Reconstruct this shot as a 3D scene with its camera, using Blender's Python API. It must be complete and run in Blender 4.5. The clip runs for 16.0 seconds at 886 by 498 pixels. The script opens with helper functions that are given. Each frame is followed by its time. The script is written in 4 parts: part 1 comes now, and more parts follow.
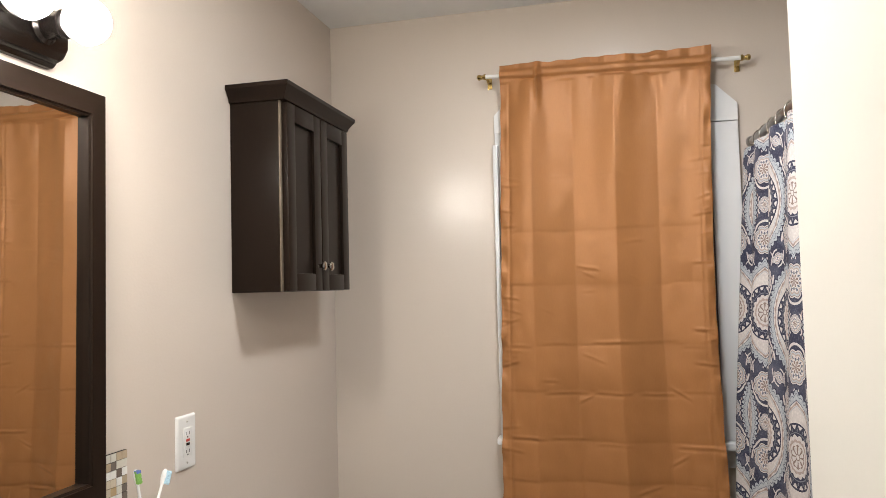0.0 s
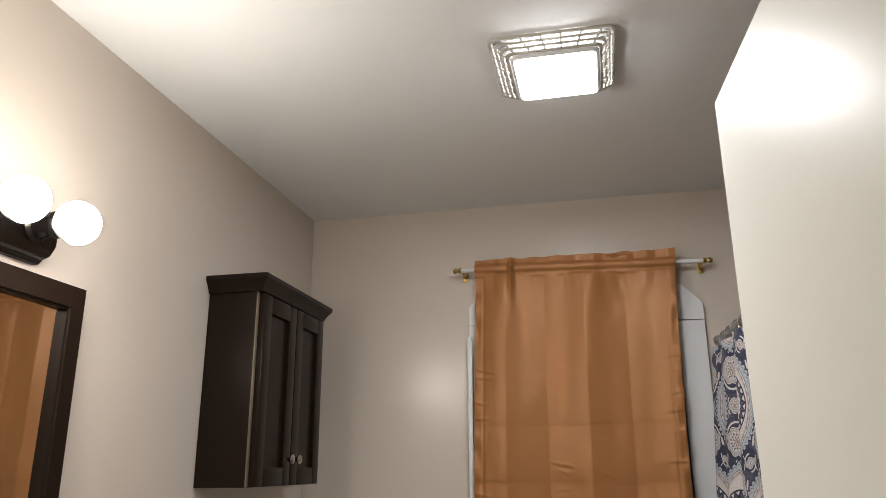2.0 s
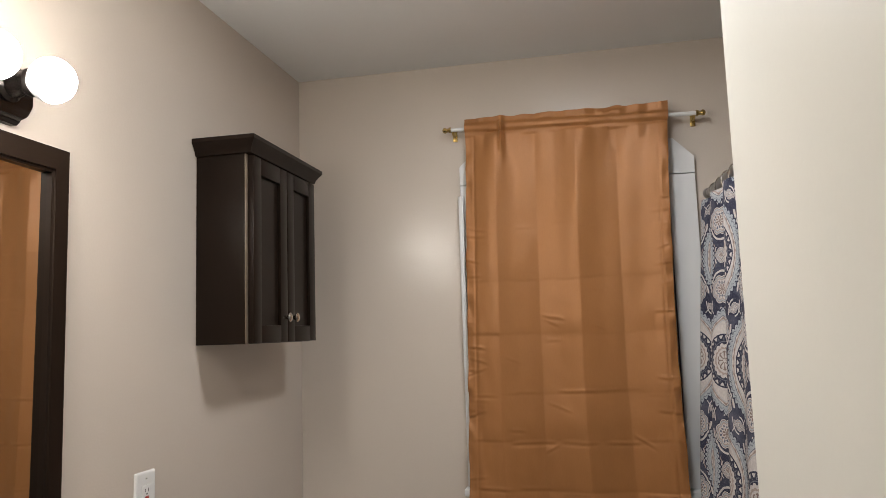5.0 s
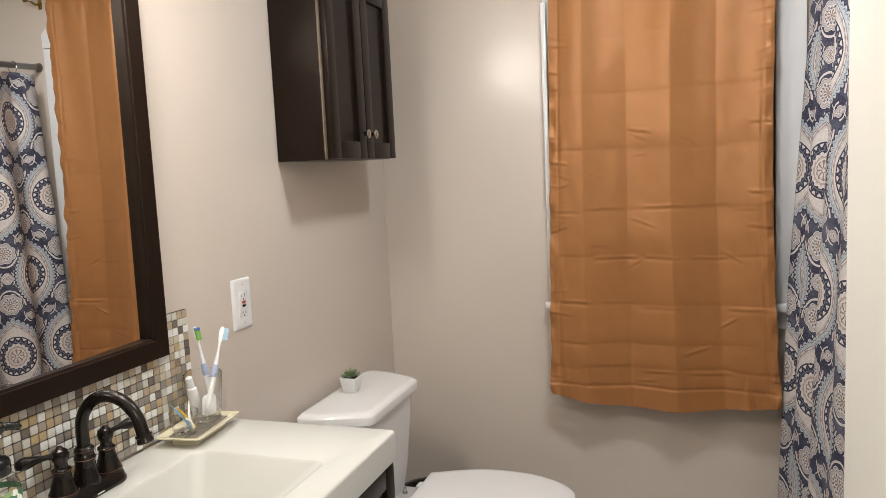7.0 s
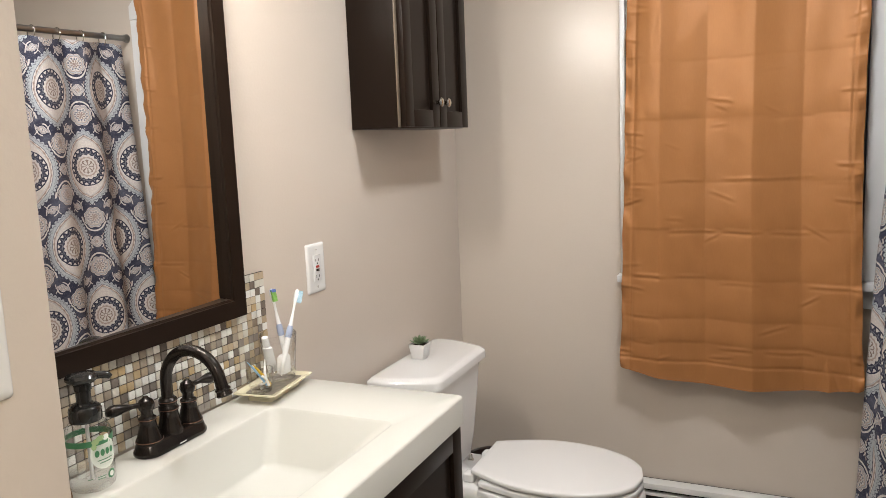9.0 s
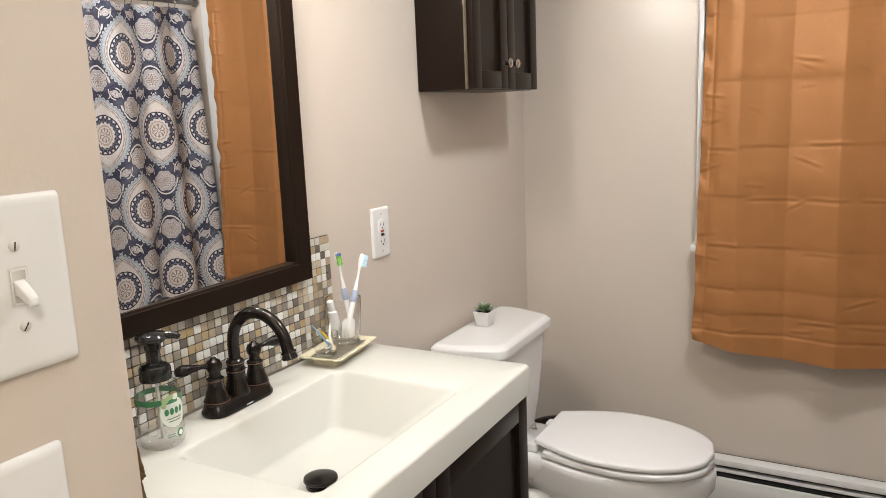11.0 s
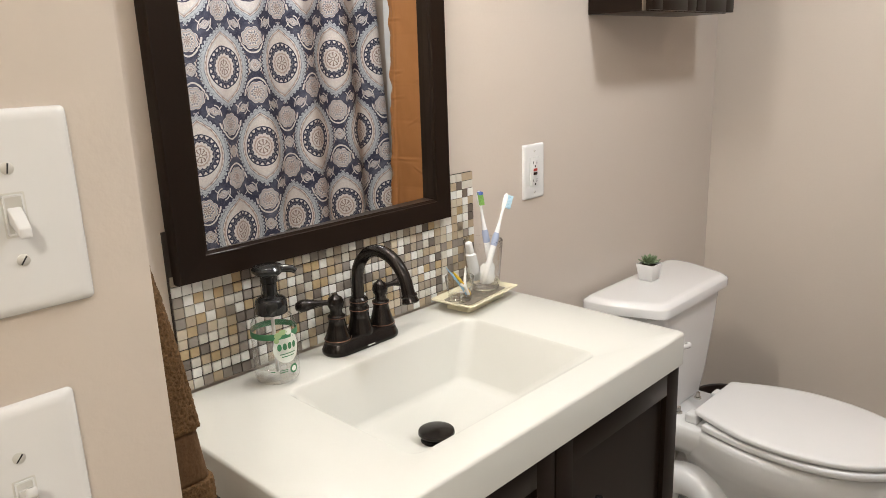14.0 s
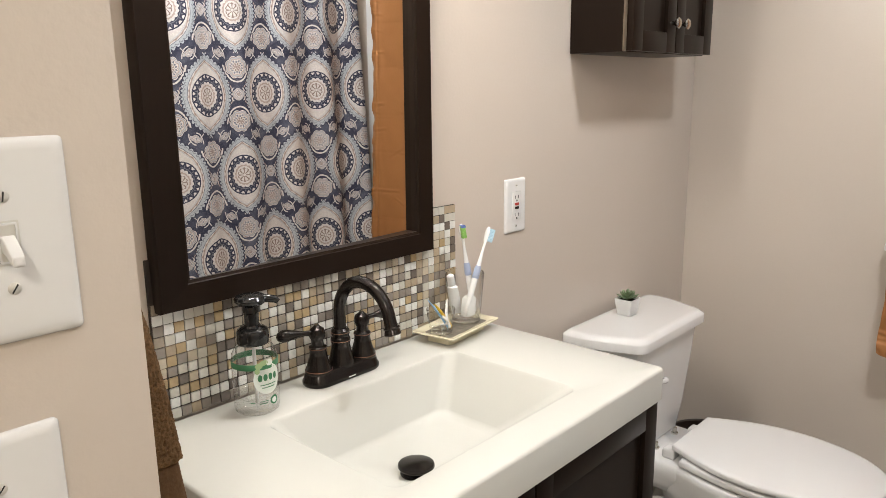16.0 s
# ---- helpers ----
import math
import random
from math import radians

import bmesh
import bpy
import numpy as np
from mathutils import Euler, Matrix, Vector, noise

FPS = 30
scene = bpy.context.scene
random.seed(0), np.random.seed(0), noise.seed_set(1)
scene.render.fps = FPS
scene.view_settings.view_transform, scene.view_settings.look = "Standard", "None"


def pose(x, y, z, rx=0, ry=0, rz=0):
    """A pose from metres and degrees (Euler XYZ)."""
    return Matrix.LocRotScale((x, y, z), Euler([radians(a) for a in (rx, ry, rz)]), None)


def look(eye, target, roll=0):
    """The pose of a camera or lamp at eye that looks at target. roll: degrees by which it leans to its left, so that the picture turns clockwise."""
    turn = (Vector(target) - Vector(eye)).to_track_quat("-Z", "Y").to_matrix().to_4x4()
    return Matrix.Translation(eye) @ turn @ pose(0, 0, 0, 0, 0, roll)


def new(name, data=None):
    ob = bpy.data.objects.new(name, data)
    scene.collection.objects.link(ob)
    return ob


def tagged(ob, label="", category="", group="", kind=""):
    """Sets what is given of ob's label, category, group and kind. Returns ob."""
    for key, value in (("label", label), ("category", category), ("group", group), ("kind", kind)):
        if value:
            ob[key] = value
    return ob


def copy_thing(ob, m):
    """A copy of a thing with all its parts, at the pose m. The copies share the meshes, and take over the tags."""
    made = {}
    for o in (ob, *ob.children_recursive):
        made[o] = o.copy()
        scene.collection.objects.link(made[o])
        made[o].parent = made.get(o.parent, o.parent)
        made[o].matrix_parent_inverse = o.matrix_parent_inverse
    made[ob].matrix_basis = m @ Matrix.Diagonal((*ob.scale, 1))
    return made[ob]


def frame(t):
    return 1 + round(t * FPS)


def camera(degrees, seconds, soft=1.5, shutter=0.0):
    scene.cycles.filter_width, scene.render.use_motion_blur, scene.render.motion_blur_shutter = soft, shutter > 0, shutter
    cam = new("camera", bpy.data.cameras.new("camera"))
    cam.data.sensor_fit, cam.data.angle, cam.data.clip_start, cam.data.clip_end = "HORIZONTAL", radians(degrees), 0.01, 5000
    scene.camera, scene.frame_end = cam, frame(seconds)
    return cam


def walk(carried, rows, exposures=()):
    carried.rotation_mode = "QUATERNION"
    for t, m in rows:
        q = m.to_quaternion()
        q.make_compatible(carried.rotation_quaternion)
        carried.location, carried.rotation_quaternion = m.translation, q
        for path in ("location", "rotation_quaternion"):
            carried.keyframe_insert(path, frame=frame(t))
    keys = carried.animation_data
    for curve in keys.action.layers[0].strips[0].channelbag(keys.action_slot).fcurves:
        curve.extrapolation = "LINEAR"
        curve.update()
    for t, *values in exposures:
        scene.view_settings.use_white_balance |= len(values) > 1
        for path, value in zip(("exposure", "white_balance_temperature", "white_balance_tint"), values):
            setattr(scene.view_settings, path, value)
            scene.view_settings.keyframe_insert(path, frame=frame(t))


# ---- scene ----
cam = camera(62.1, 16.0, soft=0.85)
PATH = [
    (0, (1.037, 0.015, 1.439), (0.56, 1.954, 1.545), -1.5),
    (0.5, (1.059, 0.0, 1.45), (0.599, 1.929, 1.714), -0.9),
    (1, (1.05, -0.016, 1.469), (0.611, 1.9, 1.839), -0.3),
    (1.5, (1.049, -0.03, 1.473), (0.617, 1.868, 1.93), -0.1),
    (2, (1.066, -0.018, 1.483), (0.665, 1.855, 2.056), -0.4),
    (2.5, (1.08, -0.012, 1.487), (0.708, 1.849, 2.117), -0.4),
    (3, (1.085, -0.017, 1.49), (0.725, 1.835, 2.155), -0.5),
    (3.5, (1.086, -0.012, 1.487), (0.726, 1.846, 2.134), -0.5),
    (4, (1.077, -0.012, 1.48), (0.713, 1.871, 2.046), -1.0),
    (4.5, (1.064, -0.012, 1.472), (0.688, 1.906, 1.896), -1.5),
    (5, (1.065, -0.004, 1.452), (0.665, 1.943, 1.679), -1.9),
    (5.2, (1.062, 0.002, 1.442), (0.658, 1.955, 1.595), -2.1),
    (7.5, (1.079, 0.03, 1.394), (0.373, 1.885, 1.151), -2.8),
    (8, (1.072, 0.02, 1.387), (0.327, 1.859, 1.136), -2.8),
    (8.5, (1.072, 0.018, 1.388), (0.292, 1.841, 1.127), -2.6),
    (9, (1.075, 0.023, 1.388), (0.259, 1.828, 1.109), -2.3),
    (11.3, (1.033, 0.07, 1.372), (0.036, 1.761, 0.989), -2.3),
    (11.5, (1.022, 0.084, 1.366), (0.001, 1.757, 0.963), -2.2),
    (12, (1.028, 0.14, 1.361), (-0.047, 1.759, 0.89), -1.8),
    (12.5, (1.037, 0.179, 1.358), (-0.139, 1.709, 0.834), -0.4),
    (13, (1.024, 0.2, 1.355), (-0.238, 1.65, 0.801), -0.9),
    (13.5, (1.024, 0.213, 1.355), (-0.285, 1.629, 0.824), -1.8),
    (14, (1.04, 0.221, 1.355), (-0.312, 1.605, 0.849), -2.1),
    (14.5, (1.046, 0.221, 1.356), (-0.332, 1.589, 0.874), -2.1),
    (15, (1.046, 0.219, 1.356), (-0.33, 1.594, 0.894), -1.7),
    (15.5, (1.041, 0.21, 1.36), (-0.311, 1.616, 0.917), -1.2),
    (16, (1.037, 0.209, 1.36), (-0.281, 1.651, 0.934), -0.7),
]
walk(cam, [(t, look(eye, target, roll)) for t, eye, target, roll in PATH],
     [(0, 0.78), (1, 0.38), (2, -0.05), (3.5, -0.25), (5, 0.15), (7.5, 0.82), (9, 0.88), (11.5, 0.95), (13, 0.92), (14.5, 0.85), (16, 0.87)])

# ---- world and light ----
world = bpy.data.worlds.new("world")
scene.world = world
world.use_nodes = True
world.node_tree.nodes["Background"].inputs[0].default_value = (0.02, 0.025, 0.04, 1)
world.node_tree.nodes["Background"].inputs[1].default_value = 0.3
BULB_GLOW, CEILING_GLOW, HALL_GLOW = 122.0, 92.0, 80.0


# ---- material tools ----
class Val:
    """A socket with arithmetic."""

    def __init__(self, tree, sock):
        self.tree, self.sock = tree, sock

    def op(self, kind, *others):
        n = self.tree.nodes.new("ShaderNodeMath")
        n.operation = kind
        for i, v in enumerate((self, *others)):
            if isinstance(v, Val):
                self.tree.links.new(v.sock, n.inputs[i])
            else:
                n.inputs[i].default_value = v
        return Val(self.tree, n.outputs[0])

    def __add__(self, o): return self.op("ADD", o)
    def __sub__(self, o): return self.op("SUBTRACT", o)
    def __mul__(self, o): return self.op("MULTIPLY", o)
    def __truediv__(self, o): return self.op("DIVIDE", o)
    def below(self, o): return self.op("LESS_THAN", o)
    def above(self, o): return self.op("GREATER_THAN", o)
    def most(self, o): return self.op("MAXIMUM", o)
    def least(self, o): return self.op("MINIMUM", o)
    def size(self): return self.op("ABSOLUTE")
    def root(self): return self.op("SQRT")
    def sine(self): return self.op("SINE")


def surface(name, colour, rough=0.5, metal=0.0, spec=0.5, vary=0.0, scale=6.0, grain=0.0, grain_scale=300.0, bump=0.0, stretch=(1, 1, 1), rough_vary=0.0, coat=0.0, second=None, transmission=0.0, ior=1.45):
    """A principled material with cloudy colour variation, fine grain and relief at real size."""
    m = bpy.data.materials.new(name)
    m.use_nodes = True
    t = m.node_tree
    b = t.nodes["Principled BSDF"]
    b.inputs["Base Color"].default_value = (*colour, 1)
    b.inputs["Roughness"].default_value = rough
    b.inputs["Metallic"].default_value = metal
    b.inputs["Specular IOR Level"].default_value = spec
    b.inputs["Coat Weight"].default_value = coat
    b.inputs["Transmission Weight"].default_value = transmission
    b.inputs["IOR"].default_value = ior
    co = t.nodes.new("ShaderNodeTexCoord")
    mp = t.nodes.new("ShaderNodeMapping")
    mp.inputs["Scale"].default_value = stretch
    t.links.new(co.outputs["Object"], mp.inputs[0])
    if vary or grain:
        n1 = t.nodes.new("ShaderNodeTexNoise")
        n1.inputs["Scale"].default_value, n1.inputs["Detail"].default_value = scale, 6
        n2 = t.nodes.new("ShaderNodeTexNoise")
        n2.inputs["Scale"].default_value, n2.inputs["Detail"].default_value = grain_scale, 3
        t.links.new(mp.outputs[0], n1.inputs[0]), t.links.new(mp.outputs[0], n2.inputs[0])
        f = (Val(t, n1.outputs[0]) - 0.5) * (2 * vary) + (Val(t, n2.outputs[0]) - 0.5) * (2 * grain)
        mix = t.nodes.new("ShaderNodeMix")
        mix.data_type = "RGBA"
        dark = [c * 0.5 for c in colour] if second is None else second
        light = [min(1, c * 1.5) for c in colour] if second is None else [2 * c - s for c, s in zip(colour, second)]
        mix.inputs[6].default_value, mix.inputs[7].default_value = (*dark, 1), (*[max(0, v) for v in light], 1)
        t.links.new((f + 0.5).sock, mix.inputs[0])
        t.links.new(mix.outputs[2], b.inputs["Base Color"])
        if rough_vary:
            t.links.new(((Val(t, n1.outputs[0]) - 0.5) * (2 * rough_vary) + rough).sock, b.inputs["Roughness"])
    if bump:
        n3 = t.nodes.new("ShaderNodeTexNoise")
        n3.inputs["Scale"].default_value, n3.inputs["Detail"].default_value = grain_scale, 4
        t.links.new(mp.outputs[0], n3.inputs[0])
        bp = t.nodes.new("ShaderNodeBump")
        bp.inputs["Strength"].default_value, bp.inputs["Distance"].default_value = 1.0, bump
        t.links.new(n3.outputs[0], bp.inputs["Height"])
        t.links.new(bp.outputs[0], b.inputs["Normal"])
    return m


def glow(name, colour, strength):
    m = bpy.data.materials.new(name)
    m.use_nodes = True
    b = m.node_tree.nodes["Principled BSDF"]
    b.inputs["Base Color"].default_value = (0.8, 0.8, 0.8, 1)
    b.inputs["Emission Color"].default_value = (*colour, 1)
    b.inputs["Emission Strength"].default_value = strength
    return m


def clear(name, colour=(1, 1, 1), rough=0.0, ior=1.45):
    m = bpy.data.materials.new(name)
    m.use_nodes = True
    t = m.node_tree
    t.nodes.remove(t.nodes["Principled BSDF"])
    see, shine, edge, mix = (t.nodes.new("ShaderNode" + k) for k in ("BsdfTransparent", "BsdfGlossy", "LayerWeight", "MixShader"))
    see.inputs[0].default_value = (*colour, 1)
    shine.inputs["Roughness"].default_value = rough
    facing = Val(t, edge.outputs["Facing"])
    t.links.new((facing.op("POWER", 2.6) * 0.75 * (ior / 1.45) + 0.03).sock, mix.inputs[0])
    t.links.new(see.outputs[0], mix.inputs[1]), t.links.new(shine.outputs[0], mix.inputs[2])
    t.links.new(mix.outputs[0], t.nodes["Material Output"].inputs[0])
    return m


def tile_colours(name, per_island):
    """Mosaic tesserae in white, grey, tan and brown; each piece has one of them."""
    m = surface(name, (0.5, 0.5, 0.5), 0.16, vary=0.12, scale=90, grain=0.05, bump=0.0002, grain_scale=160)
    t = m.node_tree
    b = t.nodes["Principled BSDF"]
    old = b.inputs["Base Color"].links[0].from_socket
    if per_island:
        r = t.nodes.new("ShaderNodeNewGeometry").outputs["Random Per Island"]
    else:
        r = t.nodes.new("ShaderNodeObjectInfo").outputs["Random"]
    ramp = t.nodes.new("ShaderNodeValToRGB")
    ramp.color_ramp.interpolation = "CONSTANT"
    cols = [(0.72, 0.72, 0.69), (0.56, 0.54, 0.48), (0.42, 0.34, 0.24), (0.27, 0.24, 0.21), (0.44, 0.33, 0.19), (0.16, 0.135, 0.115), (0.52, 0.45, 0.35), (0.34, 0.29, 0.23)]
    e = ramp.color_ramp.elements
    while len(e) < len(cols):
        e.new(0.5)
    for i, (c, at) in enumerate(zip(cols, (0, 0.2, 0.36, 0.5, 0.63, 0.72, 0.8, 0.92))):
        e[i].position, e[i].color = at, (*c, 1)
    t.links.new(r, ramp.inputs[0])
    mix = t.nodes.new("ShaderNodeMix")
    mix.data_type, mix.blend_type = "RGBA", "MULTIPLY"
    mix.inputs[0].default_value = 1
    dbl = t.nodes.new("ShaderNodeMix")
    dbl.data_type, dbl.blend_type = "RGBA", "ADD"
    dbl.inputs[0].default_value = 1
    t.links.new(old, dbl.inputs[6]), t.links.new(old, dbl.inputs[7])
    t.links.new(dbl.outputs[2], mix.inputs[6]), t.links.new(ramp.outputs[0], mix.inputs[7])
    t.links.new(mix.outputs[2], b.inputs["Base Color"])
    return m


def medallion_cloth(name):
    """Printed shower curtain: ogee medallions in staggered rows, rosettes and scrolls on a navy ground."""
    m = surface(name, (0.05, 0.055, 0.11), 0.75, spec=0.3)
    t = m.node_tree
    b = t.nodes["Principled BSDF"]
    uv = t.nodes.new("ShaderNodeUVMap")
    warp = t.nodes.new("ShaderNodeTexNoise")
    warp.inputs["Scale"].default_value = 26.0
    t.links.new(uv.outputs[0], warp.inputs[0])
    sp = t.nodes.new("ShaderNodeSeparateXYZ")
    t.links.new(uv.outputs[0], sp.inputs[0])
    wob = (Val(t, warp.outputs[0]) - 0.5) * 0.006
    u, v = Val(t, sp.outputs[0]) + wob, Val(t, sp.outputs[1]) + wob
    PU, PV = 0.27, 0.61

    def cell(a, period, shift):
        return ((a / period + shift).op("FRACT") - 0.5) * period

    def ogee(x, z):
        # pointed oval between two arcs, its tips drawn out a little
        tip = (z.size() - 0.10).most(0.0)
        a = x.size() + 0.055
        return (a * a + z * z).root() - 0.055 + tip * x.size() * 3.0

    xa, za, xb, zb = cell(u, PU, 0.5), cell(v, PV, 0.5), cell(u, PU, 0.0), cell(v, PV, 0.0)
    da, db = ogee(xa, za), ogee(xb, zb)
    pick = da.below(db)
    x = xb + (xa - xb) * pick
    z = zb + (za - zb) * pick
    d = da.least(db)
    ang = z.op("ARCTAN2", x)
    ax, az = x.size(), z.size()

    colours = {"cream": (0.62, 0.585, 0.56), "blue": (0.42, 0.46, 0.49), "navy": (0.030, 0.034, 0.066), "slate": (0.13, 0.138, 0.185), "brown": (0.25, 0.185, 0.165), "rose": (0.41, 0.33, 0.30), "grey": (0.20, 0.21, 0.24)}
    state = None

    def lay(mask, colour):
        nonlocal state
        mix = t.nodes.new("ShaderNodeMix")
        mix.data_type = "RGBA"
        t.links.new(mask.sock, mix.inputs[0])
        if isinstance(state, tuple):
            mix.inputs[6].default_value = (*state, 1)
        else:
            t.links.new(state, mix.inputs[6])
        mix.inputs[7].default_value = (*colours[colour], 1)
        state = mix.outputs[2]

    # ground: navy with washed slate clouds
    cloud = t.nodes.new("ShaderNodeTexNoise")
    cloud.inputs["Scale"].default_value, cloud.inputs["Detail"].default_value = 14, 5
    t.links.new(uv.outputs[0], cloud.inputs[0])
    state = colours["navy"]
    lay(((Val(t, cloud.outputs[0]) - 0.45) * 3.2).most(0.0).least(1.0), "slate")

    # thin curling stems between the rosettes
    lay((ax - 0.040 - (az * 46.0).sine() * 0.020).size().below(0.0022) * az.above(0.11), "cream")
    lay((ax - 0.100 - (az * 44.0 + 1.2).sine() * 0.014).size().below(0.0022), "rose")

    def disc(cx, cz, r, petals, layers, start):
        dx, dz = ax - cx, az - cz
        rr = (dx * dx + dz * dz).root()
        an = dz.op("ARCTAN2", dx)
        curl = (rr / r - 1.36 - (an * 3.0 + start).sine() * 0.10).size().below(0.085) * (an * 2.0 + start).sine().above(-0.35)
        lay(curl, "cream")
        petal = (an * petals + start).sine().size()
        rr = rr / r + 0.10 - petal * 0.16
        for edge, colour in layers:
            lay(rr.below(edge), colour)
        fleck = (an * 7.0).sine().size()
        lay(fleck.above(0.72) * rr.below(0.66) * rr.above(0.50), "slate")
        lay((an * 4.0).sine().size().above(0.6) * rr.below(0.36) * rr.above(0.10), "brown")

    rosette = [(1.16, "navy"), (1.09, "cream"), (1.01, "brown"), (0.96, "blue"), (0.84, "rose"), (0.74, "cream"), (0.52, "grey"), (0.46, "cream"), (0.12, "brown")]
    for cx, cz in ((0.0, 0.205), (0.135, 0.10)):
        disc(cx, cz, 0.037, 4.0, rosette, 0.0)
    for cx, cz in ((0.0, 0.305), (0.135, 0.0)):
        disc(cx, cz, 0.020, 2.0, rosette, 1.57)
    disc(0.073, 0.163, 0.023, 3.0, rosette, 0.8)
    # the large medallion, from its scalloped rim inwards
    o = d
    rim = (ang * 23.0).sine().size()
    lay((o - rim * 0.009).below(0.104), "navy")
    lay((o - rim * 0.0095).below(0.0985), "blue")
    lay((o - rim * 0.006).below(0.0945) * (o - rim * 0.006).above(0.0925), "slate")
    lay(o.below(0.0865) * o.above(0.0845), "slate")
    lay(o.below(0.0845), "cream")
    lay((o + (ang * 12.0).sine().size() * 0.004).below(0.0840) * o.above(0.0760), "rose")
    lay((o + (ang * 12.0).sine().size() * 0.004).below(0.0815) * o.above(0.0785), "brown")
    lay(o.below(0.0735), "cream")
    r0 = (x * x + z * z * 0.86).root()
    lay(o.below(0.0745) * o.above(0.0725) * r0.above(0.078), "blue")
    lay(r0.below(0.0745), "cream")
    lay(r0.below(0.0715), "navy")
    tooth = (ang * 10.0).sine().size()
    lay((r0 + tooth * 0.016).above(0.0745) * r0.below(0.0672) * r0.above(0.054), "cream")
    lay(tooth.below(0.22) * r0.below(0.060) * r0.above(0.0535), "grey")
    lay(r0.below(0.0515) * r0.above(0.0495), "grey")
    lay((r0 - (ang * 8.0).sine().size() * 0.005).below(0.042), "cream")
    lay((r0 - (ang * 8.0).sine().size() * 0.003).below(0.0345) * r0.above(0.031), "rose")
    lay((r0 - (ang * 5.0).sine().size() * 0.004).below(0.022), "brown")
    lay(((ang * 4.0).sine().size().above(0.5)) * r0.below(0.022) * r0.above(0.007), "cream")
    lay(r0.below(0.005), "cream")
    # worn print
    wear = t.nodes.new("ShaderNodeTexNoise")
    wear.inputs["Scale"].default_value, wear.inputs["Detail"].default_value = 220, 4
    t.links.new(uv.outputs[0], wear.inputs[0])
    fade = t.nodes.new("ShaderNodeMix")
    fade.data_type = "RGBA"
    t.links.new(((Val(t, wear.outputs[0]) - 0.5) * 1.2).most(0.0).sock, fade.inputs[0])
    t.links.new(state, fade.inputs[6])
    fade.inputs[7].default_value = (0.3, 0.3, 0.32, 1)
    fleck = t.nodes.new("ShaderNodeTexVoronoi")
    fleck.inputs["Scale"].default_value = 150
    t.links.new(uv.outputs[0], fleck.inputs[0])
    shade = t.nodes.new("ShaderNodeMix")
    shade.data_type, shade.blend_type = "RGBA", "MULTIPLY"
    t.links.new((Val(t, fleck.outputs["Distance"]) * 0.45).least(0.28).sock, shade.inputs[0])
    t.links.new(fade.outputs[2], shade.inputs[6])
    shade.inputs[7].default_value = (0.35, 0.34, 0.36, 1)
    t.links.new(shade.outputs[2], b.inputs["Base Color"])
    return m


PAINT = surface("semi_gloss_wall_paint", (0.570, 0.505, 0.442), 0.235, spec=0.5, vary=0.03, scale=2.5, grain=0.012, grain_scale=150, bump=0.0003, rough_vary=0.05)
CEILING = surface("flat_ceiling_paint", (0.84, 0.825, 0.79), 0.6, vary=0.03, scale=3, grain=0.015, grain_scale=40, bump=0.0002)
DOOR_PAINT = surface("cream_door_paint", (0.67, 0.66, 0.615), 0.42, spec=0.10, vary=0.02, scale=4, grain=0.01, grain_scale=110, bump=0.00015, rough_vary=0.05)
TRIM_WHITE = surface("white_trim_paint", (0.74, 0.75, 0.76), 0.35, vary=0.03, scale=9, bump=0.0002, grain_scale=60)
ESPRESSO = surface("espresso_wood", (0.0135, 0.0085, 0.006), 0.30, spec=0.13, vary=0.10, scale=5, grain=0.10, grain_scale=55, stretch=(4, 4, 0.35), bump=0.00002)
ESPRESSO_FLAT = surface("espresso_wood_across", (0.015, 0.0092, 0.0065), 0.30, spec=0.13, vary=0.10, scale=5, grain=0.10, grain_scale=55, stretch=(4, 0.35, 4), bump=0.00002)
WORN_EDGE = surface("worn_cabinet_edge", (0.16, 0.125, 0.09), 0.32, vary=0.3, scale=30, grain=0.15, grain_scale=140)
COUNTER = surface("cream_cultured_marble", (0.53, 0.53, 0.495), 0.24, vary=0.02, scale=4, grain=0.006, grain_scale=150, coat=0.08, rough_vary=0.03)
PORCELAIN = surface("white_porcelain", (0.74, 0.735, 0.72), 0.10, vary=0.015, scale=5, coat=0.4)
SEAT_PLASTIC = surface("white_seat_plastic", (0.75, 0.745, 0.735), 0.22, vary=0.015, scale=7, bump=0.00005, grain_scale=90)
PLATE = surface("white_plate_plastic", (0.76, 0.755, 0.72), 0.25, vary=0.015, scale=20)
BRONZE = surface("oil_rubbed_bronze", (0.020, 0.016, 0.014), 0.22, metal=0.6, vary=0.3, scale=25, grain=0.2, grain_scale=160, rough_vary=0.08)
COPPER_EDGE = surface("copper_rubbed_edge", (0.20, 0.10, 0.06), 0.3, metal=0.8, vary=0.3, scale=80)
NICKEL = surface("satin_nickel", (0.55, 0.53, 0.49), 0.22, metal=1.0, vary=0.1, scale=60)
ROD_GREY = surface("brushed_rod_metal", (0.30, 0.29, 0.28), 0.3, metal=0.9, vary=0.1, scale=40)
BRASS = surface("brass", (0.50, 0.36, 0.13), 0.25, metal=1.0, vary=0.2, scale=60)
ROD_WHITE = surface("white_rod_enamel", (0.75, 0.74, 0.70), 0.3, vary=0.03)
MIRROR = surface("mirror_silver", (0.90, 0.90, 0.89), 0.0, metal=1.0)
BLACK = surface("black_plastic", (0.012, 0.012, 0.012), 0.12, vary=0.1, scale=30)
BIN_BROWN = surface("dark_brown_bin_plastic", (0.028, 0.018, 0.014), 0.3, vary=0.2, scale=12)
GROUT = surface("dark_grout", (0.045, 0.036, 0.030), 0.85, vary=0.2, scale=120)
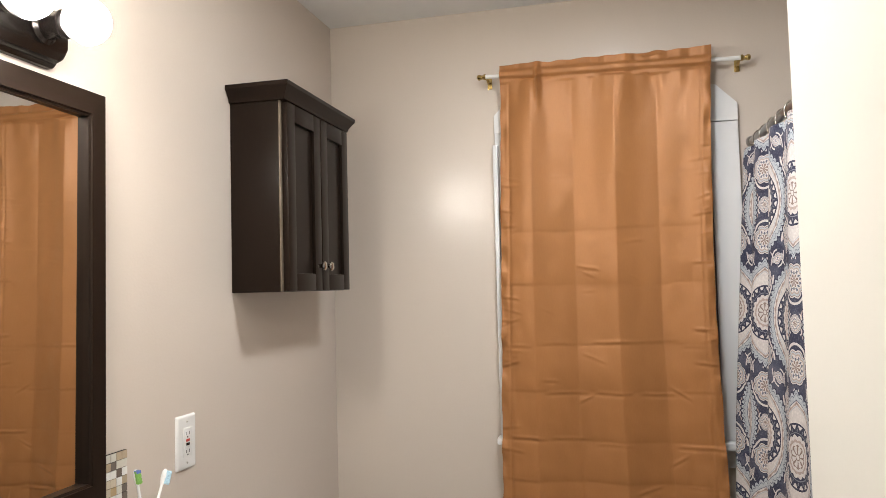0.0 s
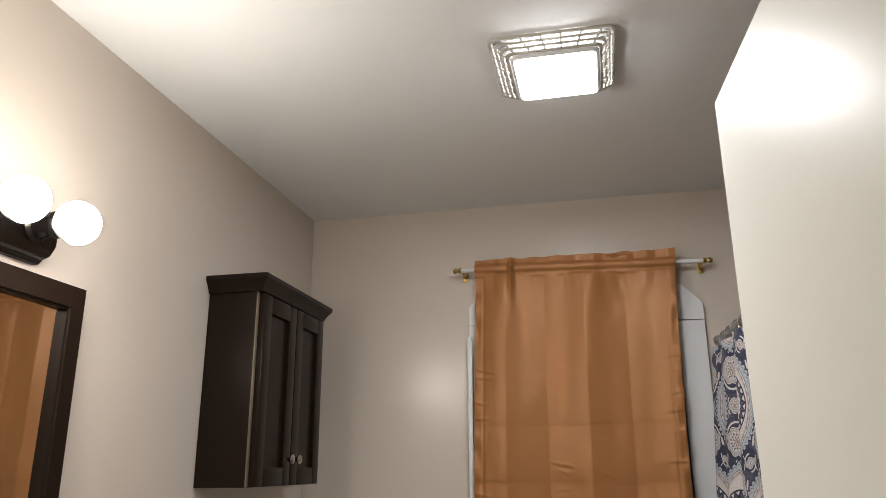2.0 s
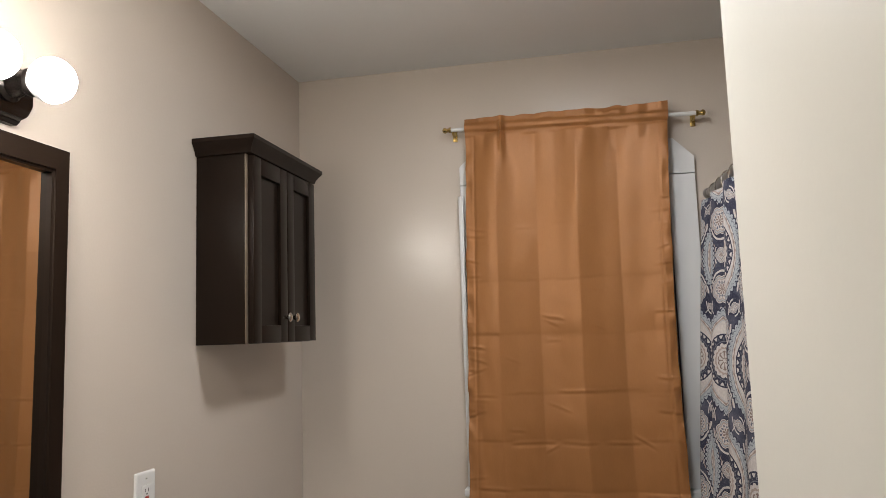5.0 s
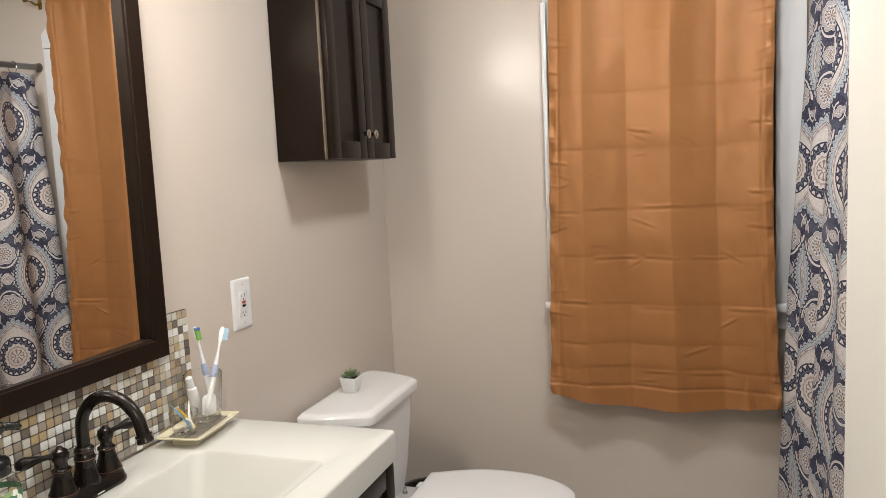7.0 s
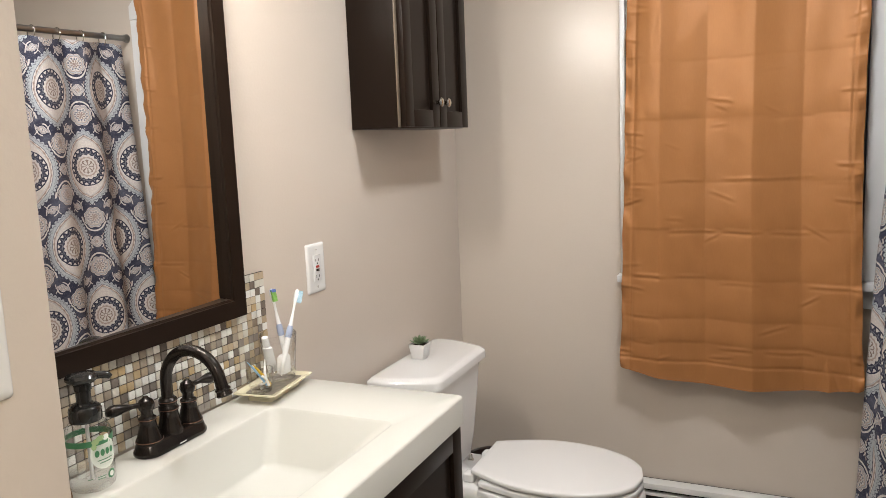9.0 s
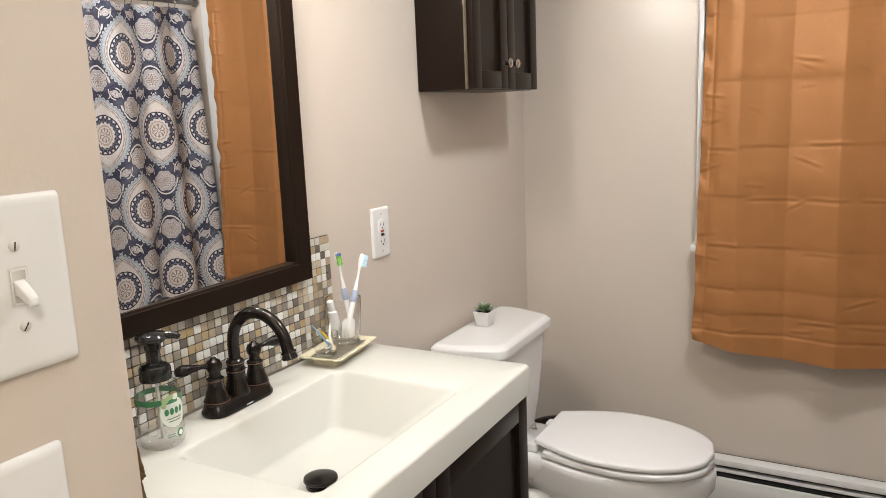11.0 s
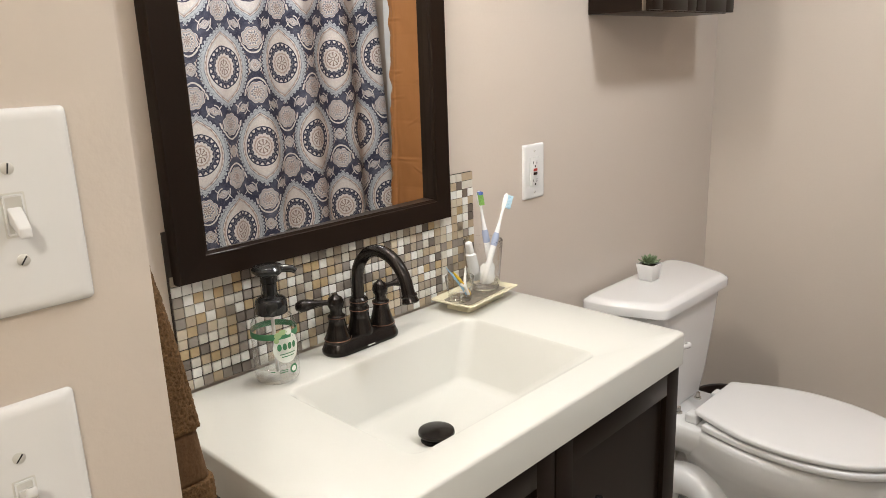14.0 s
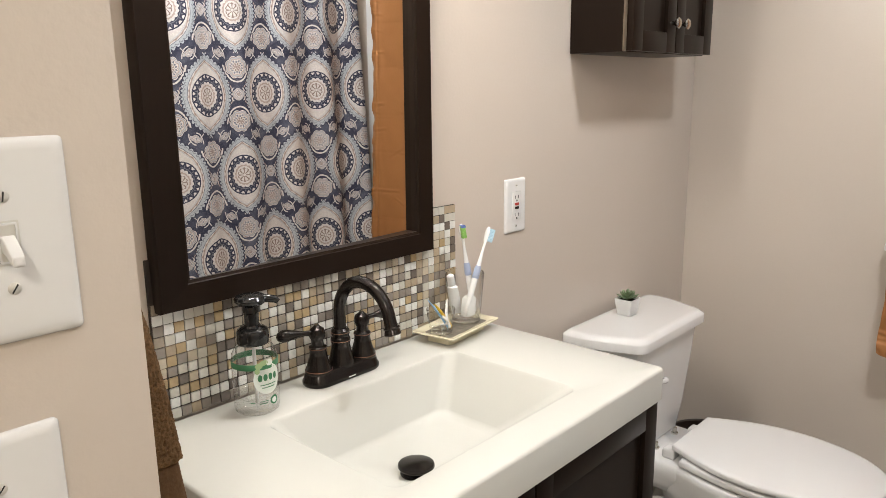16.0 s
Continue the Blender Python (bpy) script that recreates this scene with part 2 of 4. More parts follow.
GLASS = clear("clear_glass", (0.975, 0.98, 0.978), ior=2.6)
FLOOR = surface("stone_look_vinyl", (0.46, 0.43, 0.38), 0.35, vary=0.3, scale=9, grain=0.12, grain_scale=60, rough_vary=0.1)
HEATER_WHITE = surface("white_enamel_steel", (0.70, 0.69, 0.66), 0.3, vary=0.03, scale=8)
# near-black colour standing in for shade inside gaps
GAP_SHADE = surface("shaded_gap_black", (0.015, 0.014, 0.013), 0.5)
SATIN = surface("rust_satin", (0.345, 0.150, 0.050), 0.46, metal=0.18, spec=0.4, vary=0.12, scale=9, grain=0.06, grain_scale=420, stretch=(1, 1, 0.15), bump=0.00012)
SATIN.node_tree.nodes["Principled BSDF"].inputs["Sheen Weight"].default_value = 0.15
SATIN.node_tree.nodes["Principled BSDF"].inputs["Sheen Roughness"].default_value = 0.4
SATIN.node_tree.nodes["Principled BSDF"].inputs["Sheen Tint"].default_value = (1.0, 0.75, 0.45, 1)
CLOTH = medallion_cloth("medallion_print_polyester")
LINER = surface("translucent_liner", (0.55, 0.55, 0.55), 0.35, vary=0.05)
TOWEL = surface("brown_terry", (0.13, 0.075, 0.036), 0.95, spec=0.1, vary=0.2, scale=30, grain=0.8, grain_scale=330, bump=0.0022)
TOWEL_BAND = surface("brown_woven_band", (0.10, 0.055, 0.026), 0.8, spec=0.2, vary=0.2, scale=60, grain=0.3, grain_scale=350, bump=0.0006)
TILE_ONE = tile_colours("mosaic_piece", False)
TILE_MANY = tile_colours("mosaic_rest", True)
BULB = glow("lit_globe", (1.0, 0.945, 0.865), BULB_GLOW)
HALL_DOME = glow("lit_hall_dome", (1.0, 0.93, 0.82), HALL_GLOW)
DIFFUSER = glow("lit_diffuser", (0.97, 0.98, 1.0), CEILING_GLOW)
GRILLE = surface("ivory_grille_plastic", (0.42, 0.40, 0.36), 0.4, vary=0.05, scale=20)


# ---- mesh tools ----
ORIGIN = {}


def thing(name, at, label, category, group="", kind=""):
    """An Empty at the base of a thing; its parts are given in world places."""
    e = new(name)
    e.location = at
    e.empty_display_size = 0.05
    ORIGIN[e.name] = Vector(at)
    return tagged(e, label, category, group, kind)


def finish(bm, material, name, angle=38):
    bmesh.ops.remove_doubles(bm, verts=bm.verts, dist=1e-6)
    bmesh.ops.recalc_face_normals(bm, faces=bm.faces)
    for f in bm.faces:
        f.smooth = True
    for e in bm.edges:
        if len(e.link_faces) == 2 and e.calc_face_angle(0) > radians(angle):
            e.smooth = False
    me = bpy.data.meshes.new(name)
    bm.to_mesh(me)
    bm.free()
    me.materials.append(material)
    return me


def part(name, bm, material, parent, label="", angle=38):
    at = ORIGIN[parent.name]
    bmesh.ops.translate(bm, verts=bm.verts, vec=-at)
    ob = new(name, finish(bm, material, name, angle))
    ob.parent = parent
    ORIGIN[ob.name] = at
    return tagged(ob, label)


def single(name, bm, material, label, category, group="", kind="", angle=38):
    """A thing that is one plain mesh; its origin lies at its base."""
    co = [v.co for v in bm.verts]
    at = Vector((sum(c.x for c in co) / len(co), sum(c.y for c in co) / len(co), min(c.z for c in co)))
    bmesh.ops.translate(bm, verts=bm.verts, vec=-at)
    ob = new(name, finish(bm, material, name, angle))
    ob.location = at
    ORIGIN[ob.name] = at
    return tagged(ob, label, category, group, kind)


def box(x0, x1, y0, y1, z0, z1, bevel=0.0, seg=2, bm=None):
    b = bmesh.new()
    bmesh.ops.create_cube(b, size=1)
    for v in b.verts:
        v.co = ((x0 + x1) / 2 + v.co.x * (x1 - x0), (y0 + y1) / 2 + v.co.y * (y1 - y0), (z0 + z1) / 2 + v.co.z * (z1 - z0))
    if bevel:
        bmesh.ops.bevel(b, geom=b.edges, offset=bevel, segments=seg, affect="EDGES", profile=0.6)
    return merge(bm, b)


def merge(bm, b):
    if bm is None:
        return b
    me = bpy.data.meshes.new("tmp")
    b.to_mesh(me)
    b.free()
    bm.from_mesh(me)
    bpy.data.meshes.remove(me)
    return bm


def loft(rings, caps=(True, True), closed=True, bm=None):
    """Skin over rings of equally many places."""
    bm = bm or bmesh.new()
    vs = [[bm.verts.new(p) for p in r] for r in rings]
    n = len(vs[0])
    for a, b in zip(vs, vs[1:]):
        for i in range(n if closed else n - 1):
            j = (i + 1) % n
            bm.faces.new((a[i], a[j], b[j], b[i]))
    if caps[0] and closed:
        bm.faces.new(vs[0][::-1])
    if caps[1] and closed:
        bm.faces.new(vs[-1])
    return bm


def circle(c, r, axis="z", seg=24, rz=None):
    out = []
    for i in range(seg):
        a = 2 * math.pi * i / seg
        p, q = r * math.cos(a), (rz or r) * math.sin(a)
        out.append(Vector(c) + (Vector((p, q, 0)) if axis == "z" else Vector((0, p, q)) if axis == "x" else Vector((q, 0, p))))
    return out


def lathe(profile, at, axis="z", seg=28, bm=None, caps=(True, True)):
    """Turned shape: (radius, height) pairs along an axis from at."""
    step = {"z": Vector((0, 0, 1)), "x": Vector((1, 0, 0)), "y": Vector((0, 1, 0))}[axis]
    return loft([circle(Vector(at) + step * h, max(r, 1e-4), axis, seg) for r, h in profile], caps, bm=bm)


def tube(points, radii, seg=14, bm=None, caps=(True, True)):
    """A round bar along points, with a radius at each."""
    pts = [Vector(p) for p in points]
    if not isinstance(radii, (list, tuple)):
        radii = [radii] * len(pts)
    rings = []
    side = None
    for i, p in enumerate(pts):
        d = (pts[min(i + 1, len(pts) - 1)] - pts[max(i - 1, 0)]).normalized()
        if side is None:
            side = d.orthogonal().normalized()
        side = (side - d * side.dot(d)).normalized()
        up = d.cross(side)
        rings.append([p + (side * math.cos(2 * math.pi * k / seg) + up * math.sin(2 * math.pi * k / seg)) * radii[i] for k in range(seg)])
    return loft(rings, caps, bm=bm)


def rounded(x0, x1, y0, y1, z, r, k=5):
    """A ring round a rectangle with rounded corners."""
    out = []
    for cx, cy, a0 in ((x1 - r, y1 - r, 0), (x0 + r, y1 - r, 90), (x0 + r, y0 + r, 180), (x1 - r, y0 + r, 270)):
        for i in range(k + 1):
            a = radians(a0 + 90 * i / k)
            out.append(Vector((cx + r * math.cos(a), cy + r * math.sin(a), z)))
    return out


def bend(points, steps=8):
    """A smooth line through points."""
    p = [Vector(q) for q in points]
    p = [p[0] * 2 - p[1]] + p + [p[-1] * 2 - p[-2]]
    out = []
    for i in range(1, len(p) - 2):
        for s in range(steps):
            t = s / steps
            out.append(0.5 * (2 * p[i] + (p[i + 1] - p[i - 1]) * t + (2 * p[i - 1] - 5 * p[i] + 4 * p[i + 1] - p[i + 2]) * t * t + (3 * p[i] - p[i - 1] - 3 * p[i + 1] + p[i + 2]) * t ** 3))
    return out + [p[-2]]


def sheet(nu, nv, place, uv=None, thick=0.0):
    """A cloth from a function of (s, t) in 0..1; uv gives its print's place in metres."""
    bm = bmesh.new()
    grid = [[bm.verts.new(place(i / nu, j / nv)) for i in range(nu + 1)] for j in range(nv + 1)]
    lay = bm.loops.layers.uv.new("UVMap") if uv else None
    for j in range(nv):
        for i in range(nu):
            f = bm.faces.new((grid[j][i], grid[j][i + 1], grid[j + 1][i + 1], grid[j + 1][i]))
            if uv:
                for loop, (a, b) in zip(f.loops, ((i, j), (i + 1, j), (i + 1, j + 1), (i, j + 1))):
                    loop[lay].uv = uv(a / nu, b / nv)
    if thick:
        bmesh.ops.solidify(bm, geom=bm.faces[:], thickness=thick)
    return bm


# ---- the room ----
CEIL = 2.42
FAR = 2.55
SW = 0.511          # face of the entry wall with the switches
SWY = 0.449         # its corner


def structure(name, bm, material, label, category, angle=38):
    return single(name, bm, material, label, category, kind="structure", angle=angle)


structure("floor", box(-0.12, 2.55, -1.7, 2.67, -0.1, 0.0), FLOOR, "beige stone-look vinyl floor of the bathroom", "floor")
structure("ceiling", box(-0.12, 2.55, -1.7, 2.67, CEIL, CEIL + 0.1), CEILING, "flat off-white painted bathroom ceiling", "ceiling")
structure("wall_west", box(-0.12, 0.0, SWY, FAR, 0.0, CEIL), PAINT, "taupe semi-gloss painted wall behind the vanity", "wall")
wall = box(-0.12, 0.69, FAR, FAR + 0.12, 0.0, CEIL)
box(1.33, 2.35, FAR, FAR + 0.12, 0.0, CEIL, bm=wall)
box(0.69, 1.33, FAR, FAR + 0.12, 0.0, 0.93, bm=wall)
box(0.69, 1.33, FAR, FAR + 0.12, 2.0, CEIL, bm=wall)
structure("wall_north", wall, PAINT, "taupe semi-gloss painted wall with the window", "wall")
wall = box(-0.12, SW, SWY - 0.12, SWY, 0.0, CEIL, 0.004)
box(SW - 0.12, SW, -1.58, SWY - 0.12, 0.0, CEIL, bm=wall)
structure("wall_entry", wall, PAINT, "taupe painted entry wall holding two light switches", "wall")
wall = box(1.40, 1.52, 0.20, 0.98, 0.0, CEIL)
# unseen hall widened eastward so the assumed lamp's light reaches the switches
box(1.52, 2.55, 0.20, 0.32, 0.0, CEIL, bm=wall)
box(2.43, 2.55, -1.58, 0.20, 0.0, CEIL, bm=wall)
box(1.40, 2.23, 0.98, 1.09, 0.0, CEIL, bm=wall)
box(2.23, 2.35, 0.98, FAR, 0.0, CEIL, bm=wall)
structure("wall_east", wall, PAINT, "plain taupe wall behind the open door", "wall")
structure("wall_south", box(SW - 0.12, 2.55, -1.7, -1.58, 0.0, CEIL), PAINT, "plain taupe wall closing the entry", "wall")

# the open door
door = thing("door_1", (1.32, 0.33, 0.0), "open flush cream-painted interior door standing ajar", "door", kind="structure")
slab = box(0.0, 0.036, 0.0, 0.762, 0.012, 2.03, 0.0025)
bmesh.ops.rotate(slab, verts=slab.verts, cent=(0, 0, 0), matrix=Matrix.Rotation(math.atan2(0.054, 0.759), 3, "Z"))
bmesh.ops.translate(slab, verts=slab.verts, vec=(1.32, 0.33, 0))
part("door_leaf", slab, DOOR_PAINT, door)

# window with painted trim
win = thing("window_1", (1.01, FAR, 0.93), "window with white painted trim behind the rust curtain", "window", kind="structure")
Y0 = FAR - 0.019
b = loft([[Vector((x, y, z)) for x, z in ((0.613, 1.972), (1.411, 1.958), (1.411, 2.014), (1.346, 2.080), (0.676, 2.098), (0.613, 2.035))] for y in (Y0, FAR - 0.001)])
part("head_casing", b, TRIM_WHITE, win)
part("side_casing", box(0.613, 0.695, Y0 + 0.002, FAR - 0.001, 0.93, 1.971, 0.002), TRIM_WHITE, win)
part("side_casing", box(1.325, 1.411, Y0 + 0.002, FAR - 0.001, 0.93, 1.956, 0.002), TRIM_WHITE, win)
part("side_strip", box(0.607, 0.624, Y0 - 0.012, Y0 + 0.001, 0.93, 1.93, 0.004), TRIM_WHITE, win)
part("window_sill", box(0.597, 1.428, FAR - 0.052, FAR + 0.10, 0.905, 0.929, 0.006), TRIM_WHITE, win)
part("apron", box(0.622, 1.402, Y0, FAR - 0.001, 0.845, 0.904, 0.003), TRIM_WHITE, win)
sash = part("sash", box(0.695, 0.73, FAR + 0.03, FAR + 0.065, 0.93, 2.0, 0.002, bm=box(1.29, 1.325, FAR + 0.03, FAR + 0.065, 0.93, 2.0, 0.002, bm=box(0.73, 1.29, FAR + 0.03, FAR + 0.065, 1.44, 1.48, 0.002))), TRIM_WHITE, win)
part("pane", box(0.73, 1.29, FAR + 0.045, FAR + 0.05, 0.93, 1.44), GLASS, win)
part("pane", box(0.73, 1.29, FAR + 0.045, FAR + 0.05, 1.48, 2.0), GLASS, win)

# baseboard heater under the window
heater = thing("baseboard_heater", (0.93, FAR - 0.03, 0.0), "white enamelled baseboard heater along the wall", "heater")
X0, X1 = 0.42, 1.45
# back plate and block are near-black so the slots look deep in shade
part("back_plate", box(X0, X1, FAR - 0.012, FAR - 0.002, 0.015, 0.2), GAP_SHADE, heater)
part("top_cover", box(X0, X1, FAR - 0.060, FAR - 0.012, 0.182, 0.204, 0.004), HEATER_WHITE, heater)
part("damper", box(X0, X1, FAR - 0.056, FAR - 0.035, 0.158, 0.168, 0.002), HEATER_WHITE, heater)
part("front_panel", box(X0, X1, FAR - 0.068, FAR - 0.056, 0.042, 0.142, 0.003), HEATER_WHITE, heater)
part("gap_block", box(X0 + 0.01, X1 - 0.01, FAR - 0.052, FAR - 0.014, 0.03, 0.15), GAP_SHADE, heater, "dark block filling the heater's shaded slots")
part("end_cap", box(X0 - 0.02, X0 - 0.001, FAR - 0.069, FAR - 0.002, 0.0, 0.205, 0.004), HEATER_WHITE, heater)
part("end_cap", box(X1 + 0.001, X1 + 0.02, FAR - 0.069, FAR - 0.002, 0.0, 0.205, 0.004), HEATER_WHITE, heater)

# ---- ceiling lamp with fan grille ----
lamp = thing("ceiling_fan_light", (1.0, 1.56, CEIL), "lit square bathroom fan light with stepped ivory grille", "ceiling light")
GX0, GX1, GY0, GY1 = 0.857, 1.145, 1.437, 1.712
LX0, LX1, LY0, LY1 = 0.907, 1.108, 1.462, 1.672


def step_ring(k, z, o=0.0, r=0.014):
    """The outline k of the way in from the flange to the lens, at a height."""
    return rounded(GX0 + (LX0 - GX0) * k + o, GX1 - (GX1 - LX1) * k - o, GY0 + (LY0 - GY0) * k + o, GY1 - (GY1 - LY1) * k - o, z, r)


part("flange", loft([step_ring(0.0, CEIL - 0.0005), step_ring(0.0, CEIL - 0.005), step_ring(0.03, CEIL - 0.007), step_ring(0.20, CEIL - 0.008), step_ring(0.22, CEIL - 0.003)], caps=(False, False)), GRILLE, lamp)
# near-black plate puts the shade of the fan opening into its colour
part("slot_backing", box(GX0 + 0.008, GX1 - 0.008, GY0 + 0.008, GY1 - 0.008, CEIL - 0.003, CEIL - 0.0012), GAP_SHADE, lamp, "dark plate for the shaded fan opening behind the slots")
for i in range(3):
    k, z = 0.30 + 0.26 * i, CEIL - 0.014 - 0.0095 * i
    ring = loft([step_ring(k + dk, z + h) for dk, h in ((0.0, 0.002), (0.0, -0.003), (0.14, -0.0035), (0.14, 0.002), (0.0, 0.002))], caps=(False, False))
    part("grille_ring", ring, GRILLE, lamp)
for i in range(6):
    s = (i + 0.5) / 6
    for side in range(4):
        ends = []
        for k, z in ((0.16, CEIL - 0.0065), (0.97, CEIL - 0.036)):
            xa, xb, ya, yb = GX0 + (LX0 - GX0) * k, GX1 - (GX1 - LX1) * k, GY0 + (LY0 - GY0) * k, GY1 - (GY1 - LY1) * k
            ends.append([(xa + s * (xb - xa), ya, z), (xa + s * (xb - xa), yb, z), (xa, ya + s * (yb - ya), z), (xb, ya + s * (yb - ya), z)][side])
        part("grille_rib", tube(ends, 0.0024, 6), GRILLE, lamp)
# opaque rim added over the lens sides to keep their light off the ceiling
part("lens_shield", loft([rounded(LX0 + o, LX1 - o, LY0 + o, LY1 - o, CEIL - h, 0.018) for o, h in ((0.0, 0.034), (0.0, 0.041), (0.002, 0.0438), (0.007, 0.0445), (0.007, 0.034))], caps=(False, False)), TRIM_WHITE, lamp)
part("diffuser", loft([rounded(LX0 + 0.0075 + o, LX1 - 0.0075 - o, LY0 + 0.0075 + o, LY1 - 0.0075 - o, CEIL - h, 0.014) for o, h in ((0, 0.036), (0, 0.0446), (0.01, 0.0462), (0.05, 0.0470))]), DIFFUSER, lamp, "bright white glowing diffuser")

# ---- assumed hall lamp, unseen, placed along the switch toggle's second shadow ----
# its form is assumed, its strength set to brighten the switch wall
hall = thing("hall_ceiling_light", (1.72, -0.62, CEIL), "assumed round flush hall ceiling light out of view, switched on", "ceiling light")
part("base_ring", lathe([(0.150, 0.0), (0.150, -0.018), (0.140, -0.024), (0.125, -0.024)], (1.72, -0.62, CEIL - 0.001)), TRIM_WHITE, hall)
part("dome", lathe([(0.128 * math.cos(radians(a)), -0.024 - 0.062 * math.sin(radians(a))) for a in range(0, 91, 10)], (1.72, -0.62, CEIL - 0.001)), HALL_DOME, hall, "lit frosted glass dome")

# ---- vanity light bar ----
bar = thing("vanity_light", (0.0, 0.973, 1.925), "dark bronze vanity light bar with three lit globes", "wall lamp")
prof = [(0.0, -0.058), (0.012, -0.058), (0.016, -0.050), (0.030, -0.046), (0.036, -0.034), (0.040, -0.026), (0.040, 0.026), (0.036, 0.034), (0.030, 0.046), (0.016, 0.050), (0.012, 0.058), (0.0, 0.058)]
part("back_bar", loft([[Vector((x, y, 1.925 + z * k)) for x, z in prof] for y, k in ((0.779, 0.86), (0.787, 1.0), (1.159, 1.0), (1.167, 0.86))]), BRONZE, bar)
for y in (0.841, 0.973, 1.105):
    s = part("socket", lathe([(0.030, 0.0), (0.031, 0.006), (0.024, 0.012), (0.022, 0.040), (0.026, 0.046), (0.026, 0.050)], (0.040, y, 1.925), "x", 24), BRONZE, bar)
    def ball(a0, a1, n, r):
        return [(r * math.sin(a), 0.047 - r * math.cos(a)) for a in [radians(a0 + (a1 - a0) * i / n) for i in range(n + 1)]]
    # base carried up to 80 degrees to keep the globe's light off the wall
    part("bulb_base", lathe([(0.014, -0.004), (0.015, 0.004)] + ball(24, 80, 8, 0.0412), (0.085, y, 1.925), "x", 28), PLATE, s, "opaque white bulb base, enlarged to shield the wall")
    part("globe_bulb", lathe(ball(80, 180, 14, 0.041), (0.085, y, 1.925), "x", 28), BULB, s, "glowing white globe bulb")

# ---- mirror ----
mir = thing("mirror", (0.0, 0.979, 1.037), "wall mirror in a dark espresso wood frame", "mirror")
MIRROR_TURN, MIRROR_TILT = 1.5, -0.25
MY0, MY1, MZ0, MZ1 = 0.696, 1.285, 1.037, 1.846


def mitre(y0, y1, z0, z1, wy0, wy1, wz0, wz1):
    """The four sides of a picture frame with a stepped inner lip."""
    outer = [(y0, z0), (y1, z0), (y1, z1), (y0, z1)]
    steps = [(0.0, 0.001), (0.0, 0.024), (0.04, 0.029), (0.88, 0.029), (0.90, 0.0255), (1.0, 0.0235), (1.0, 0.006)]
    for i in range(4):
        j = (i + 1) % 4
        rings = []
        for k, x in steps:
            ring = []
            for c in (i, j):
                oy, oz = outer[c]
                iy = oy + (wy0 if oy == y0 else -wy1)
                iz = oz + (wz0 if oz == z0 else -wz1)
                ring.append(Vector((x, oy + (iy - oy) * k, oz + (iz - oz) * k)))
            rings.append(ring)
        yield loft(rings, closed=False)


for b, mat in zip(mitre(MY0, MY1, MZ0, MZ1, 0.052, 0.044, 0.044, 0.051), (ESPRESSO_FLAT, ESPRESSO, ESPRESSO_FLAT, ESPRESSO)):
    part("frame_side", b, mat, mir, angle=25)
glass = box(0.0125, 0.0175, MY0 + 0.05, MY1 - 0.03, MZ0 + 0.03, MZ1 - 0.03)
bmesh.ops.rotate(glass, verts=glass.verts, cent=(0.0175, 0.98, 1.44), matrix=Matrix.Rotation(radians(MIRROR_TURN), 3, "Z") @ Matrix.Rotation(radians(-MIRROR_TILT), 3, "Y"))
part("mirror_glass", glass, MIRROR, mir, "clear silvered mirror glass")
part("backing", box(0.0005, 0.002, MY0 + 0.01, MY1 - 0.01, MZ0 + 0.01, MZ1 - 0.01), BLACK, mir)

# ---- wall cabinet above the toilet ----
cab = thing("wall_cabinet", (0.0, 2.05, 1.44), "dark espresso wall cabinet with two shaker doors", "cabinet")
CY0, CY1 = 1.818, 2.271
part("body", box(0.001, 0.145, CY0, CY1, 1.44, 1.965, 0.0015), ESPRESSO, cab)
part("worn_edge", box(0.1452, 0.149, CY0 - 0.0008, CY0 + 0.013, 1.441, 1.963, 0.001), WORN_EDGE, cab, "worn rubbed front corner of the side panel")


def shaker(parent, x, y0, y1, z0, z1, rail, mat=ESPRESSO, deep=0.018):
    leaf = bmesh.new()
    box(x, x + deep, y0, y0 + rail, z0, z1, 0.0015, bm=leaf)
    box(x, x + deep, y1 - rail, y1, z0, z1, 0.0015, bm=leaf)
    box(x, x + deep, y0 + rail - 0.001, y1 - rail + 0.001, z0, z0 + rail, 0.0015, bm=leaf)
    box(x, x + deep, y0 + rail - 0.001, y1 - rail + 0.001, z1 - rail, z1, 0.0015, bm=leaf)
    d = part("door", leaf, mat, parent)
    part("panel", box(x + 0.002, x + 0.008, y0 + rail - 0.002, y1 - rail + 0.002, z0 + rail - 0.002, z1 - rail + 0.002), mat, d)
    return d


for y0, y1, ky in ((CY0 + 0.010, 2.049, 2.022), (2.053, CY1 - 0.002, 2.074)):
    d = shaker(cab, 0.149, y0, y1, 1.442, 1.955, 0.048)
    part("knob", lathe([(0.006, 0.0), (0.005, 0.008), (0.008, 0.013), (0.0135, 0.017), (0.0135, 0.020), (0.010, 0.0235), (0.004, 0.025)], (0.167, ky, 1.513), "x", 24), NICKEL, d, "round satin nickel knob")
rings = []
for o, z in ((0.0, 1.958), (0.006, 1.960), (0.009, 1.970), (0.018, 1.984), (0.026, 1.994), (0.026, 2.005), (0.022, 2.007)):
    rings.append([Vector((0.001, CY0 - o, z)), Vector((0.160 + o, CY0 - o, z)), Vector((0.160 + o, CY1 + o, z)), Vector((0.001, CY1 + o, z))])
part("crown_moulding", loft(rings), ESPRESSO_FLAT, cab, angle=20)

# ---- vanity ----
van = thing("vanity_cabinet", (0.23, 1.018, 0.0), "dark espresso vanity cabinet with two shaker doors", "cabinet")
VY0, VY1, VX = 0.634, 1.406, 0.456
b = box(0.012, VX, VY0, VY1, 0.09, 0.715, 0.002)
box(0.012, VX, VY0, VY0 + 0.018, 0.715, 0.796, bm=b)
